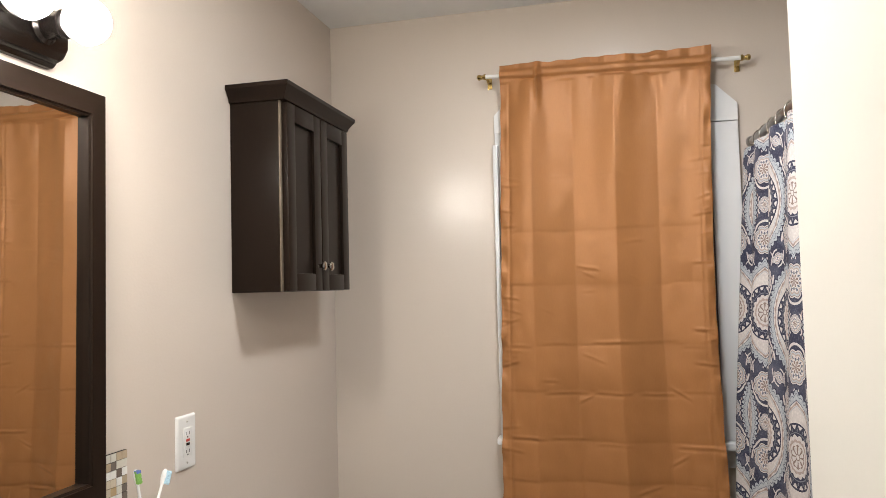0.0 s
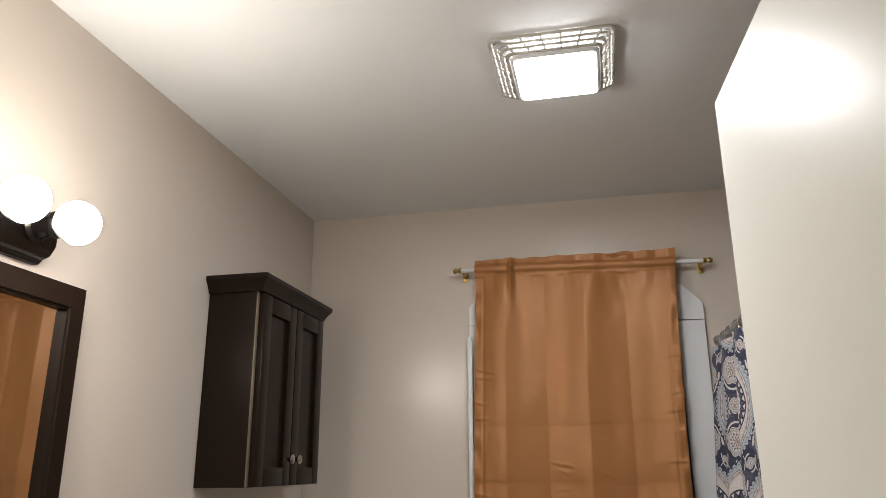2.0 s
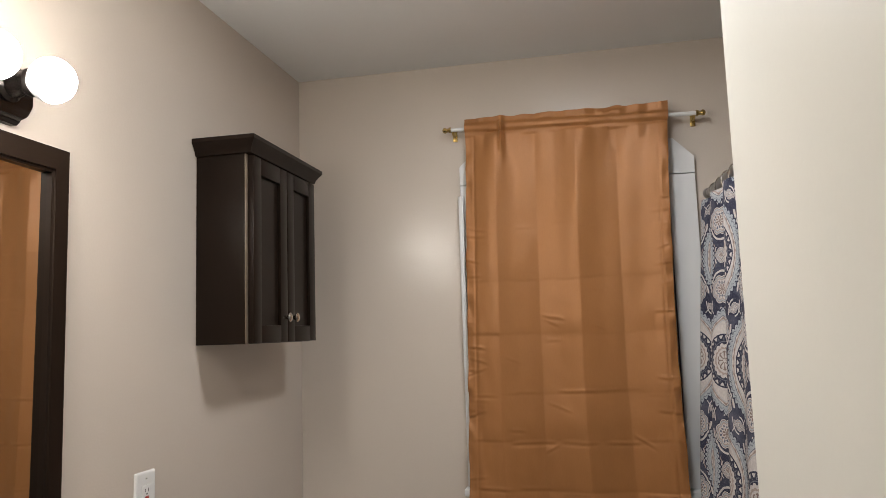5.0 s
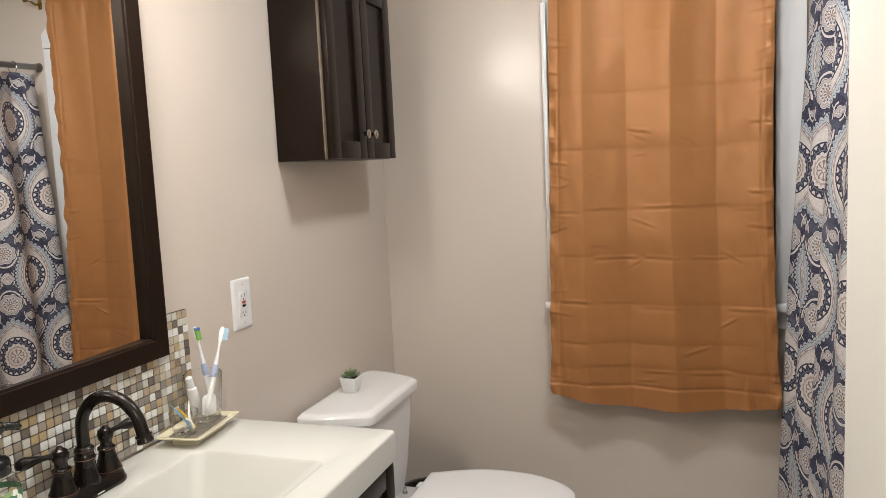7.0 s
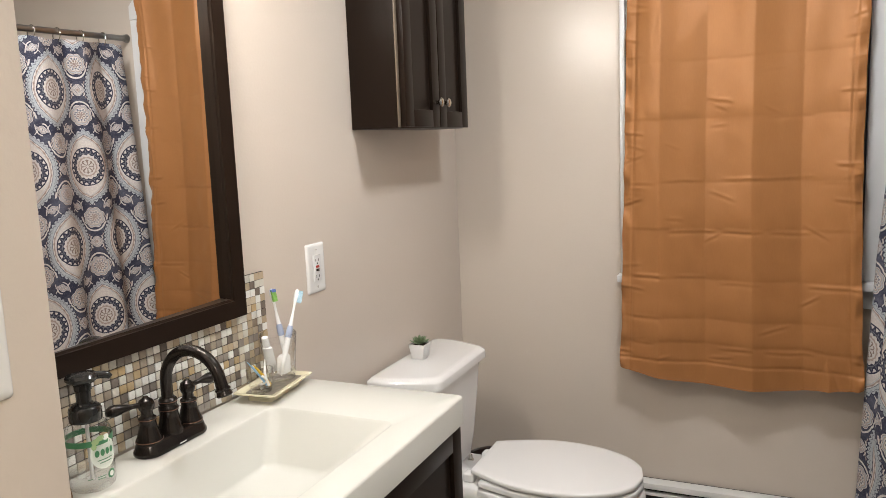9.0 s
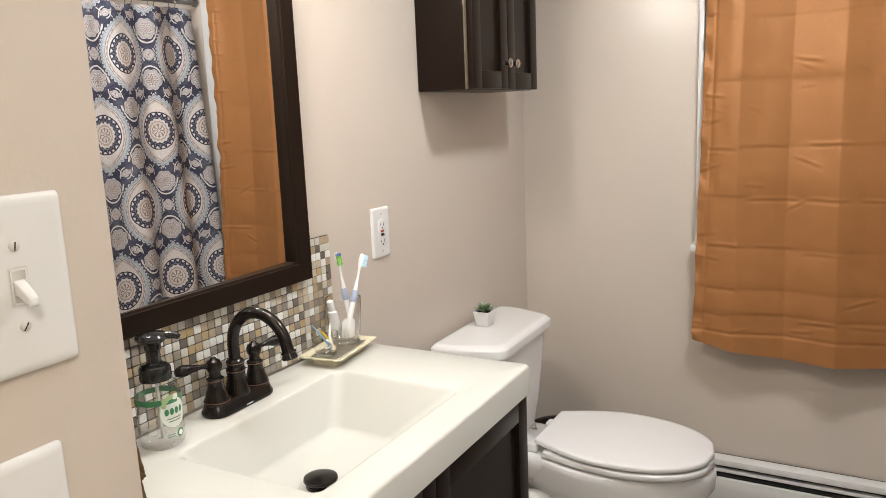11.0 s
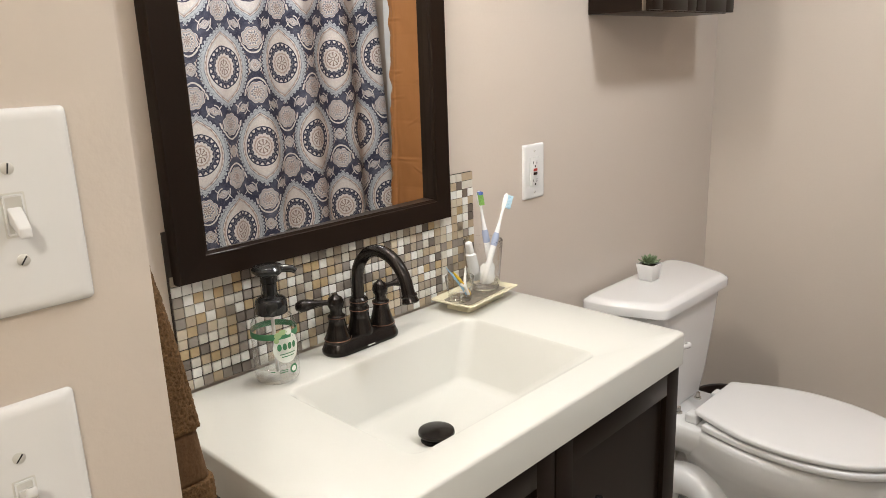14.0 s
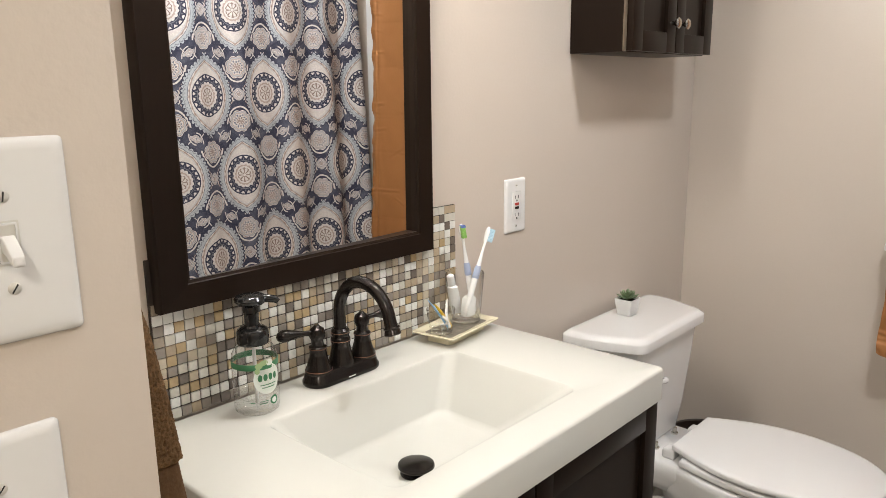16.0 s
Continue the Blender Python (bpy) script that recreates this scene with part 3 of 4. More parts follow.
box(0.012, VX, VY1 - 0.018, VY1, 0.715, 0.796, bm=b)
part("body", b, ESPRESSO, van)
part("toe_kick", box(0.012, VX - 0.06, VY0 + 0.005, VY1 - 0.005, 0.0, 0.09), ESPRESSO_FLAT, van)
part("front_rail", box(VX - 0.02, VX, VY0 + 0.02, VY1 - 0.02, 0.716, 0.796), ESPRESSO_FLAT, van)
for y0, y1, ky in ((VY0 + 0.001, 1.018, 0.938), (1.022, VY1 - 0.001, 1.100)):
    d = shaker(van, VX + 0.001, y0, y1, 0.10, 0.794, 0.044)
    h = tube([(0.500, ky, 0.545), (0.500, ky, 0.685)], 0.006, 12)
    tube([(0.470, ky, 0.570), (0.500, ky, 0.570)], 0.005, 10, bm=h)
    tube([(0.470, ky, 0.660), (0.500, ky, 0.660)], 0.005, 10, bm=h)
    part("bar_handle", h, BLACK, d, "black bar pull")

# countertop with basin in one piece
TOP = 0.86
X0, X1, TY0, TY1 = 0.010, 0.483, 0.624, 1.412
k = 6
rings = [
    rounded(X0 + 0.004, X1 - 0.004, TY0 + 0.004, TY1 - 0.004, TOP - 0.063, 0.010, k),
    rounded(X0, X1, TY0, TY1, TOP - 0.060, 0.012, k),
    rounded(X0, X1, TY0, TY1, TOP - 0.005, 0.012, k),
    rounded(X0 + 0.0015, X1 - 0.0015, TY0 + 0.0015, TY1 - 0.0015, TOP - 0.0015, 0.012, k),
    rounded(X0 + 0.005, X1 - 0.005, TY0 + 0.005, TY1 - 0.005, TOP, 0.012, k),
    rounded(0.118, 0.418, 0.792, 1.232, TOP, 0.022, k),
    rounded(0.122, 0.414, 0.796, 1.228, TOP - 0.0015, 0.022, k),
    rounded(0.126, 0.410, 0.801, 1.223, TOP - 0.006, 0.024, k),
    rounded(0.132, 0.292, 0.872, 1.188, TOP - 0.104, 0.026, k),
    rounded(0.136, 0.284, 0.880, 1.182, TOP - 0.110, 0.030, k),
    rounded(0.146, 0.274, 0.892, 1.170, TOP - 0.114, 0.030, k),
    rounded(0.211, 0.259, 0.981, 1.029, TOP - 0.127, 0.0235, k),
]
counter = thing("countertop", (0.25, 1.018, TOP - 0.063), "cream cultured marble countertop with integral basin", "countertop")
part("slab", loft(rings[:7], caps=(False, False)), COUNTER, counter, angle=50)
part("basin", loft(rings[6:], caps=(False, True)), COUNTER, counter, angle=50)

drain = thing("sink_drain", (0.246, 1.002, TOP - 0.127), "oil-rubbed bronze pop-up drain in the basin", "drain")
part("drain_flange", lathe([(0.0, 0.0), (0.026, 0.0), (0.027, 0.002), (0.024, 0.004), (0.018, 0.003), (0.0, 0.003)], (0.246, 1.002, TOP - 0.1268), seg=32), BRONZE, drain)
part("stopper", lathe([(0.008, 0.0), (0.008, 0.014), (0.029, 0.015), (0.031, 0.018), (0.030, 0.022), (0.020, 0.025), (0.0, 0.026)], (0.246, 1.002, TOP - 0.130), seg=36), BRONZE, drain)

# faucet
FX, FY, FZ = 0.062, 1.003, TOP
fau = thing("faucet", (FX, FY, FZ), "oil-rubbed bronze two-handle gooseneck faucet on the vanity", "faucet")
rings = [rounded(FX - a, FX + a, FY - b, FY + b, FZ + h, a - 0.0005, 8) for a, b, h in ((0.027, 0.078, 0.0003), (0.029, 0.080, 0.003), (0.029, 0.080, 0.008), (0.026, 0.077, 0.013), (0.024, 0.075, 0.020), (0.020, 0.071, 0.025))]
part("base_plate", loft(rings), BRONZE, fau)
ZB = FZ + 0.021
part("maker_mark", box(FX + 0.0275, FX + 0.0292, FY - 0.008, FY + 0.008, FZ + 0.0048, FZ + 0.0068), PLATE, fau, "small pale maker's mark")
part("spout_base", lathe([(0.024, 0.0), (0.0245, 0.006), (0.021, 0.014), (0.0175, 0.030), (0.0165, 0.040), (0.0175, 0.043), (0.0175, 0.049), (0.015, 0.053), (0.0165, 0.058), (0.0165, 0.064), (0.013, 0.068)], (FX, FY, ZB), seg=32), BRONZE, fau)
neck = [Vector((FX, FY, ZB + 0.06)), Vector((FX, FY, ZB + 0.095))]
R = 0.065
for i in range(1, 21):
    a = radians(180 - 168 * i / 20)
    neck.append(Vector((FX + R + R * math.cos(a), FY, ZB + 0.096 + R * math.sin(a))))
end = neck[-1] + (neck[-1] - neck[-2]).normalized() * 0.012
part("gooseneck", tube(neck + [end], [0.0108] * len(neck) + [0.0112], 20), BRONZE, fau)
dirn = (end - neck[-1]).normalized()
part("spout_tip", tube([end, end + dirn * 0.003, end + dirn * 0.005, end + dirn * 0.013, end + dirn * 0.015], [0.0135, 0.014, 0.0125, 0.0145, 0.0125], 20), BRONZE, fau)
for z, r in ((0.0445, 0.0180), (0.0595, 0.0170)):
    part("copper_ring", lathe([(r - 0.001, 0.0), (r, 0.0006), (r, 0.0012), (r - 0.001, 0.0018)], (FX, FY, ZB + z), seg=28), COPPER_EDGE, fau)
for side in (-1, 1):
    hy = FY + side * 0.051
    h = part("handle_base", lathe([(0.0235, 0.0), (0.024, 0.005), (0.020, 0.014), (0.0155, 0.030), (0.014, 0.040), (0.0155, 0.043), (0.0155, 0.047), (0.011, 0.050), (0.010, 0.058), (0.0135, 0.064), (0.0145, 0.071), (0.012, 0.079), (0.006, 0.083), (0.004, 0.086)], (FX, hy, ZB), seg=28), BRONZE, fau)
    lx = -0.028 if side < 0 else 0.012
    p = [(FX + lx * k, hy + side * 0.064 * k, ZB + 0.071 + h2) for k, h2 in ((0, 0), (0.3, 0.002), (0.55, 0.003), (0.8, 0.0025), (0.96, 0.002), (1.0, 0.002))]
    part("lever", tube(bend(p, 4), [0.007, 0.0062, 0.0055, 0.0050, 0.0046, 0.0046, 0.0050, 0.006, 0.0072, 0.0085, 0.0098, 0.0106, 0.0108, 0.0104, 0.0095, 0.008, 0.007, 0.006, 0.005, 0.0035, 0.002], 16), BRONZE, h)
    part("copper_ring", lathe([(0.0150, 0.0), (0.0162, 0.0006), (0.0162, 0.0012), (0.0150, 0.0018)], (FX, hy, ZB + 0.0435), seg=28), COPPER_EDGE, h)
    part("copper_ring", lathe([(0.0230, 0.0), (0.0242, 0.0006), (0.0242, 0.0012), (0.0230, 0.0018)], (FX, hy, ZB + 0.0045), seg=28), COPPER_EDGE, h)

# ---- toilet ----
TC = 2.005
toi = thing("toilet", (0.35, TC, 0.0), "white porcelain two-piece toilet with closed lid", "toilet")


def tank_ring(x0, x1, wb, wf, z, r):
    """A plan with straight back, sides that close in towards the front, and rounded front corners."""
    corners = [Vector((x0, TC - wb, z)), Vector((x0 + (x1 - x0) * 0.35, TC - wb * 0.985, z)), Vector((x1, TC - wf, z)), Vector((x1, TC + wf, z)), Vector((x0 + (x1 - x0) * 0.35, TC + wb * 0.985, z)), Vector((x0, TC + wb, z))]
    out = []
    for i, c in enumerate(corners):
        a = (corners[i - 1] - c).normalized() * r
        b = (corners[(i + 1) % 6] - c).normalized() * r
        for k in range(7):
            t = k / 6
            out.append(c + a * (1 - t) ** 2 + b * t ** 2)
    return out


tank = [tank_ring(a, b, w, w * 0.78, z, r) for a, b, w, z, r in ((0.075, 0.175, 0.14, 0.375, 0.03), (0.055, 0.200, 0.165, 0.40, 0.03), (0.040, 0.208, 0.184, 0.47, 0.03), (0.032, 0.218, 0.210, 0.62, 0.03), (0.030, 0.222, 0.219, 0.702, 0.03))]
part("tank", loft(tank), PORCELAIN, toi)
lid = [tank_ring(0.022 + o, 0.238 - o, 0.240 - o, 0.188 - o, z, 0.028) for o, z in ((0.005, 0.7025), (0.0, 0.706), (0.0, 0.727), (0.0015, 0.7305), (0.011, 0.7385), (0.015, 0.7400), (0.026, 0.7405))]
part("tank_lid", loft(lid), PORCELAIN, toi, angle=30)
lev = lathe([(0.014, 0.0), (0.015, 0.006), (0.010, 0.010)], (0.217, TC - 0.13, 0.615), "x", 20)
tube(bend([(0.226, TC - 0.13, 0.615), (0.240, TC - 0.115, 0.613), (0.245, TC - 0.085, 0.608), (0.244, TC - 0.065, 0.606)], 5), [0.007] * 14 + [0.009, 0.006], 10, bm=lev)
part("flush_lever", lev, PORCELAIN, toi, "white flush lever")


def egg(x0, x1, wb, wm, z, n=40, grow=0.0, power=2.0):
    """Outline of an elongated bowl: a squared back and a round front."""
    pts = []
    L = x1 - x0
    half = []
    for i in range(n + 1):
        s = i / n
        if s < 0.45:
            w = wb + (wm - wb) * math.sin(math.pi / 2 * s / 0.45)
        else:
            w = wm * max(0.0, 1 - ((s - 0.45) / 0.55) ** power) ** (1 / power)
        half.append((x0 + L * (1 - (1 - s) ** 1.0), w + grow))
    ring = [Vector((x, TC + 0.032 + w, z)) for x, w in half] + [Vector((x, TC + 0.032 - w, z)) for x, w in half[::-1]]
    return ring


bowl = [egg(a, b, wb, wm, z) for a, b, wb, wm, z in ((0.24, 0.56, 0.09, 0.105, 0.0), (0.24, 0.56, 0.088, 0.102, 0.03), (0.26, 0.545, 0.070, 0.088, 0.08), (0.265, 0.560, 0.062, 0.084, 0.15), (0.260, 0.600, 0.066, 0.098, 0.205), (0.250, 0.665, 0.076, 0.126, 0.255), (0.242, 0.722, 0.090, 0.152, 0.288), (0.236, 0.745, 0.100, 0.166, 0.306), (0.231, 0.760, 0.107, 0.176, 0.330), (0.230, 0.764, 0.108, 0.179, 0.372), (0.230, 0.763, 0.108, 0.178, 0.386), (0.235, 0.757, 0.104, 0.173, 0.393))]
part("bowl", loft(bowl), PORCELAIN, toi, angle=60)
part("deck", loft([rounded(0.075 + o, 0.335, TC - 0.11 + o, TC + 0.125 - o, z, 0.035, 6) for o, z in ((0.03, 0.30), (0.008, 0.335), (0.0, 0.36), (0.0, 0.388), (0.006, 0.394))]), PORCELAIN, toi, angle=60)
for side in (-1, 1):
    p = [(0.20, TC + side * 0.055, 0.02), (0.19, TC + side * 0.075, 0.12), (0.22, TC + side * 0.085, 0.215), (0.30, TC + side * 0.085, 0.225), (0.37, TC + side * 0.088, 0.15), (0.43, TC + side * 0.085, 0.07), (0.47, TC + side * 0.075, 0.02)]
    part("trapway", tube(bend(p, 6), 0.045, 18), PORCELAIN, toi)
part("foot", loft([rounded(0.12, 0.50, TC - 0.095 + o, TC + 0.11 - o, z, 0.05, 6) for o, z in ((0, 0.0), (0, 0.025), (0.015, 0.04))]), PORCELAIN, toi)


def slab_of(x0, x1, wb, wm, z0, z1, r):
    return loft([egg(x0 + o, x1 - o, wb - o, wm - o, z, power=2.15) for o, z in ((r, z0), (0.0, z0 + r * 0.6), (0.0, z1 - r), (r * 0.4, z1 - r * 0.35), (r * 1.3, z1), (r * 5, z1 + 0.0015))])


part("seat", slab_of(0.310, 0.758, 0.142, 0.178, 0.3985, 0.4185, 0.005), SEAT_PLASTIC, toi, angle=60)
part("lid", slab_of(0.276, 0.757, 0.112, 0.179, 0.4225, 0.4385, 0.0042), SEAT_PLASTIC, toi, angle=60)
for y in (TC - 0.065, TC + 0.09):
    part("hinge", box(0.250, 0.285, y - 0.018, y + 0.018, 0.394, 0.422, 0.007, 3), SEAT_PLASTIC, toi)
for y in (TC - 0.045, TC + 0.07):
    part("tank_bolt", lathe([(0.010, 0.0), (0.010, 0.004), (0.006, 0.005), (0.006, 0.018), (0.003, 0.020)], (0.215, y, 0.394), seg=14), NICKEL, toi)

wb = thing("waste_bin", (0.185, 2.385, 0.0), "small dark brown round waste bin beside the toilet", "bin")
part("bin_body", loft([circle((0.185, 2.385, z), r, "z", 36) for r, z in ((0.092, 0.0), (0.096, 0.004), (0.118, 0.25), (0.115, 0.25), (0.092, 0.01))]), BIN_BROWN, wb)
part("bin_rim", loft([circle((0.185, 2.385, z), r, "z", 36) for r, z in ((0.1185, 0.240), (0.124, 0.244), (0.124, 0.258), (0.120, 0.262), (0.1145, 0.258), (0.1145, 0.242), (0.1185, 0.240))], caps=(False, False)), BIN_BROWN, wb)

# ---- rust curtain on its rod ----
RODY, RODZ0, RODZ1 = FAR - 0.050, 2.166, 2.150
rod = thing("curtain_rod", (1.01, FAR, 2.15), "white curtain rod with small brass ends", "curtain rod")
part("rod", tube([(0.585, RODY, RODZ0), (1.440, RODY, RODZ1)], 0.007, 14), ROD_WHITE, rod)
for x, z, s in ((0.594, RODZ0, -1), (1.423, RODZ1, 1)):
    f = tube([(x, RODY, z), (x + s * 0.006, RODY, z), (x + s * 0.010, RODY, z), (x + s * 0.016, RODY, z), (x + s * 0.021, RODY, z), (x + s * 0.027, RODY, z), (x + s * 0.031, RODY, z)], [0.010, 0.010, 0.007, 0.0075, 0.0105, 0.009, 0.003], 14)
    part("finial", f, BRASS, rod, "brass end knob")
    g = tube(bend([(x - s * 0.006, RODY, z - 0.009), (x - s * 0.006, RODY + 0.02, z - 0.016), (x - s * 0.006, FAR - 0.004, z - 0.012)], 5), 0.0045, 10)
    box(x - s * 0.006 - 0.008, x - s * 0.006 + 0.008, FAR - 0.005, FAR - 0.001, z - 0.032, z + 0.006, 0.001, bm=g)
    part("bracket", g, BRASS, rod, "small brass wall bracket")

CREASES = [0.72, 0.80, 0.93, 1.09, 1.24, 1.44, 1.62, 1.80]
rng = random.Random(11)
WRINKLES = []
for c in CREASES:
    for p in range(5):
        if rng.random() < 0.75:
            WRINKLES.append((p / 5 + rng.uniform(0.0, 0.06), (p + 1) / 5 - rng.uniform(-0.02, 0.06), c + rng.uniform(-0.012, 0.012), rng.uniform(0.0002, 0.0018) * (1.2 if c < 1.3 else 0.4), rng.uniform(-0.03, 0.03)))
for i in range(34):
    e = rng.uniform(0.03, 0.10)
    side = rng.random() < 0.5
    WRINKLES.append((0.0 if side else 1 - e, e if side else 1.0, rng.uniform(0.62, 1.9), rng.uniform(0.0004, 0.0024), rng.uniform(-0.35, 0.35)))
for i in range(16):
    a = rng.choice((0.2, 0.4, 0.6, 0.8)) + rng.uniform(-0.03, 0.02)
    WRINKLES.append((a, a + rng.uniform(0.04, 0.10), rng.uniform(0.65, 1.7), rng.uniform(0.0006, 0.0024), rng.uniform(-0.6, 0.6)))


def rust(s, t):
    z = 0.619 + t * (2.197 - 0.619) - (0.037 * math.sin(math.pi * s) ** 0.8 + 0.004 * s) * (1 - t)
    x0, x1 = 0.613 + 0.031 * t, 1.311 + 0.023 * ((z - 1.4) / 0.78) ** 2
    x = x0 + (x1 - x0) * s
    y = FAR - 0.060 - 0.026 * (1 - t)
    # flat packing folds: broad facets that tip to and fro
    q = s * 5.0 + 0.15 + 0.10 * noise.noise((t * 2.0, 0.4, 2.2))
    tri = abs((q % 2) - 1)
    y += 0.036 * (tri - 0.5) * (0.75 + 0.25 * (1 - t))
    y += 0.004 * math.sin(s * 29 + 1.3 * math.sin(t * 3)) * (0.15 + 0.85 * t)
    y += 0.005 * noise.noise((s * 5, t * 7, 1.0)) + (0.0026 - 0.0014 * t) * noise.noise((s * 14, t * 24, 4.0))
    for a, b, c, amp, slope in WRINKLES:
        k = (z - c - slope * (s - a) * 0.7 - 0.004 * noise.noise((s * 9, c * 5, 2.0))) / 0.0048
        if -5 < k < 4 and a - 0.02 < s < b + 0.02:
            fade = min(1.0, max(0.0, (s - a + 0.02) / 0.035)) * min(1.0, max(0.0, (b + 0.02 - s) / 0.035))
            y -= (1.35 - 0.85 * t) * fade * amp * (math.exp(-k * k) - 0.7 * math.exp(-((k + 1.9) ** 2)))
    # cloth swells between the packing creases, each panel in its own way
    for lo, hi in zip(CREASES, CREASES[1:]):
        if lo <= z < hi:
            f = (z - lo) / (hi - lo)
            swell = 0.5 + 0.5 * noise.noise((math.floor(s * 5.0 + 0.15) * 3.7, lo * 9.0, 8.0))
            y -= (0.0060 - 0.0042 * t) * (0.25 + swell) * (f ** 0.55) * (1 - f) * 1.9
    # puckered side hems
    for e, w in ((s, 0.03), (1 - s, 0.03)):
        h = math.exp(-(e / w) ** 2)
        y -= (0.011 - 0.004 * t) * h * (0.3 + 1.4 * noise.noise((t * 30, e * 14, 3.0)))
        y += 0.007 * (1.1 - t) * math.exp(-(e / 0.10) ** 2) * noise.noise((t * 17, e * 26, 6.5))
        x += (0.004 if e == s else -0.004) * h * noise.noise((t * 16, 0.5, 9.0))
    y += 0.003 * math.exp(-(((s if s < 0.5 else 1 - s) - 0.045) / 0.006) ** 2)
    # turned-up corner fold at the bottom
    y -= 0.018 * max(0.0, 1 - abs(s - 0.87) / 0.05 - (z - 0.575) / 0.13) if z < 0.71 and abs(s - 0.87) < 0.05 else 0.0
    # gathered heading on the rod
    d = z - (RODZ0 + (RODZ1 - RODZ0) * s)
    if d > -0.25:
        gather = math.sin(s * 62 + 2 * math.sin(s * 9)) * 0.6 + 0.6 * noise.noise((s * 30, 0.3, 5.0))
        flat = math.exp(-((d - 0.005) / 0.05) ** 2)
        y += (FAR - 0.062 - y) * 0.75 * flat
        y += 0.003 * gather * math.exp(-((d + 0.045) / 0.045) ** 2)
        y -= 0.022 * math.exp(-((s - 0.19) / 0.012) ** 2) * math.exp(-((d + 0.03) / 0.06) ** 2)
        y -= 0.008 * math.exp(-(d / 0.013) ** 4)
        y += 0.005 * math.exp(-((d + 0.019) / 0.004) ** 2)
        y = min(y, RODY - 0.0095) if abs(d) < 0.03 else y
        if d > 0.012:
            z += 0.007 * noise.noise((s * 14, 1.7, 6.0))
            y += 0.004 * gather
    # stitched bottom hem
    y += 0.003 * math.exp(-((z - 0.655) / 0.004) ** 2)
    return Vector((x, min(y, FAR - 0.022 if z > 0.96 else FAR - 0.058), z))


cur = thing("window_curtain", (0.99, FAR - 0.09, 0.6), "rust-orange satin curtain panel hanging over the window", "curtain")
part("curtain_panel", sheet(200, 400, rust, thick=0.0012), SATIN, cur, angle=75)

# ---- shower curtain ----
SX, SZ = 1.452, 1.878
srod = thing("shower_rod", (SX, 1.8, SZ), "brushed metal shower curtain rod", "shower rod")
part("rod", tube([(SX, 1.092, SZ - 0.050), (SX, FAR - 0.002, SZ + 0.008)], 0.0125, 18), ROD_GREY, srod)
part("end_flange", lathe([(0.019, 0.0), (0.019, -0.004), (0.016, -0.012), (0.0145, -0.020), (0.013, -0.022)], (SX, FAR - 0.002, SZ + 0.008), "y", 24), ROD_GREY, srod)
part("end_flange", lathe([(0.030, 0.0), (0.030, 0.004), (0.022, 0.012), (0.016, 0.030), (0.014, 0.032)], (SX, 1.092, SZ - 0.050), "y", 24), ROD_GREY, srod)

FOLDS, CY_A, CY_B = 7.8, 1.12, 2.474


def fold(s, t):
    """Sideways sway of the hanging cloth at s along the rod and t up."""
    a = 2 * math.pi * (FOLDS * s + 0.25 + 0.25 * math.sin(5 * s))
    amp = (0.016 + 0.012 * (1 - t)) * (0.75 + 0.35 * math.sin(7 * s + 1))
    return math.sin(a) * amp + 0.004 * math.sin(2 * a + 3 * t), math.cos(a) * amp * 0.35


def drape(s, t):
    fx, fy = fold(s, t)
    z = 0.14 + t * (1.855 - 0.14)
    if t > 0.985:
        z -= 0.004 * (1 + math.cos(2 * math.pi * (FOLDS * s + 0.25)))
    z -= 0.040 * (2.45 - (CY_A + (CY_B - CY_A) * s)) * t
    lean = 0.020 + 0.055 * (1 - t)
    # the far end leans further in, shaped to fit its edge in the camera's view
    lean += 0.024 * min(1.0, (1 - t) / 0.5) * s ** 4
    return Vector((SX - lean + fx, CY_A + (CY_B - CY_A) * s + fy - 0.03 * (1 - t) * (1 - s), z))


LEN = [0.0]
for i in range(420):
    p, q = drape(i / 420, 0.5), drape((i + 1) / 420, 0.5)
    LEN.append(LEN[-1] + (p - q).length)


def cloth_uv(s, t):
    return (LEN[min(420, round(s * 420))] - 0.021, 0.14 + t * (1.855 - 0.14) + 0.172)


sc = thing("shower_curtain", (SX, 1.75, 0.14), "navy shower curtain printed with cream and blue medallions", "shower curtain")
part("curtain_cloth", sheet(420, 90, drape, cloth_uv), CLOTH, sc, angle=80)
part("liner", sheet(160, 30, lambda s, t: drape(s * 0.985, t) + Vector((0.035, -0.01, -0.02)), thick=0.0006), LINER, sc, "pale plastic liner behind the cloth", angle=80)
ring0 = None
for i in range(12):
    y = CY_A + (CY_B - CY_A) * (i + 0.35) / 11.9
    pts = [(SX + 0.019 * math.sin(a), y + 0.004 * math.cos(a), SZ - 0.060 + 0.028 * math.cos(a)) for a in [2 * math.pi * j / 18 for j in range(19)]]
    if ring0 is None:
        ring0 = single("curtain_ring", tube(pts, 0.0018, 8), NICKEL, "thin metal curtain ring hanging on the shower rod", "curtain ring", "shower curtain rings")
        base_y = y
    else:
        at = ring0.location
        copy_thing(ring0, Matrix.Translation((at.x, at.y + y - base_y, at.z + 0.04 * (y - base_y))))

# ---- mosaic backsplash ----
PITCH = 0.01715
BY0, BZ0 = 0.690, TOP + 0.001
COLS, ROWS_N = 40, 15
bs = structure("backsplash", box(0.0005, 0.0045, BY0 - 0.001, BY0 + COLS * PITCH, BZ0, BZ0 + ROWS_N * PITCH), GROUT, "glass and stone mosaic backsplash with dark grout", "backsplash")

# ---- outlet and switches ----
SCREW = surface("painted_screw_head", (0.60, 0.59, 0.55), 0.3, metal=0.3)
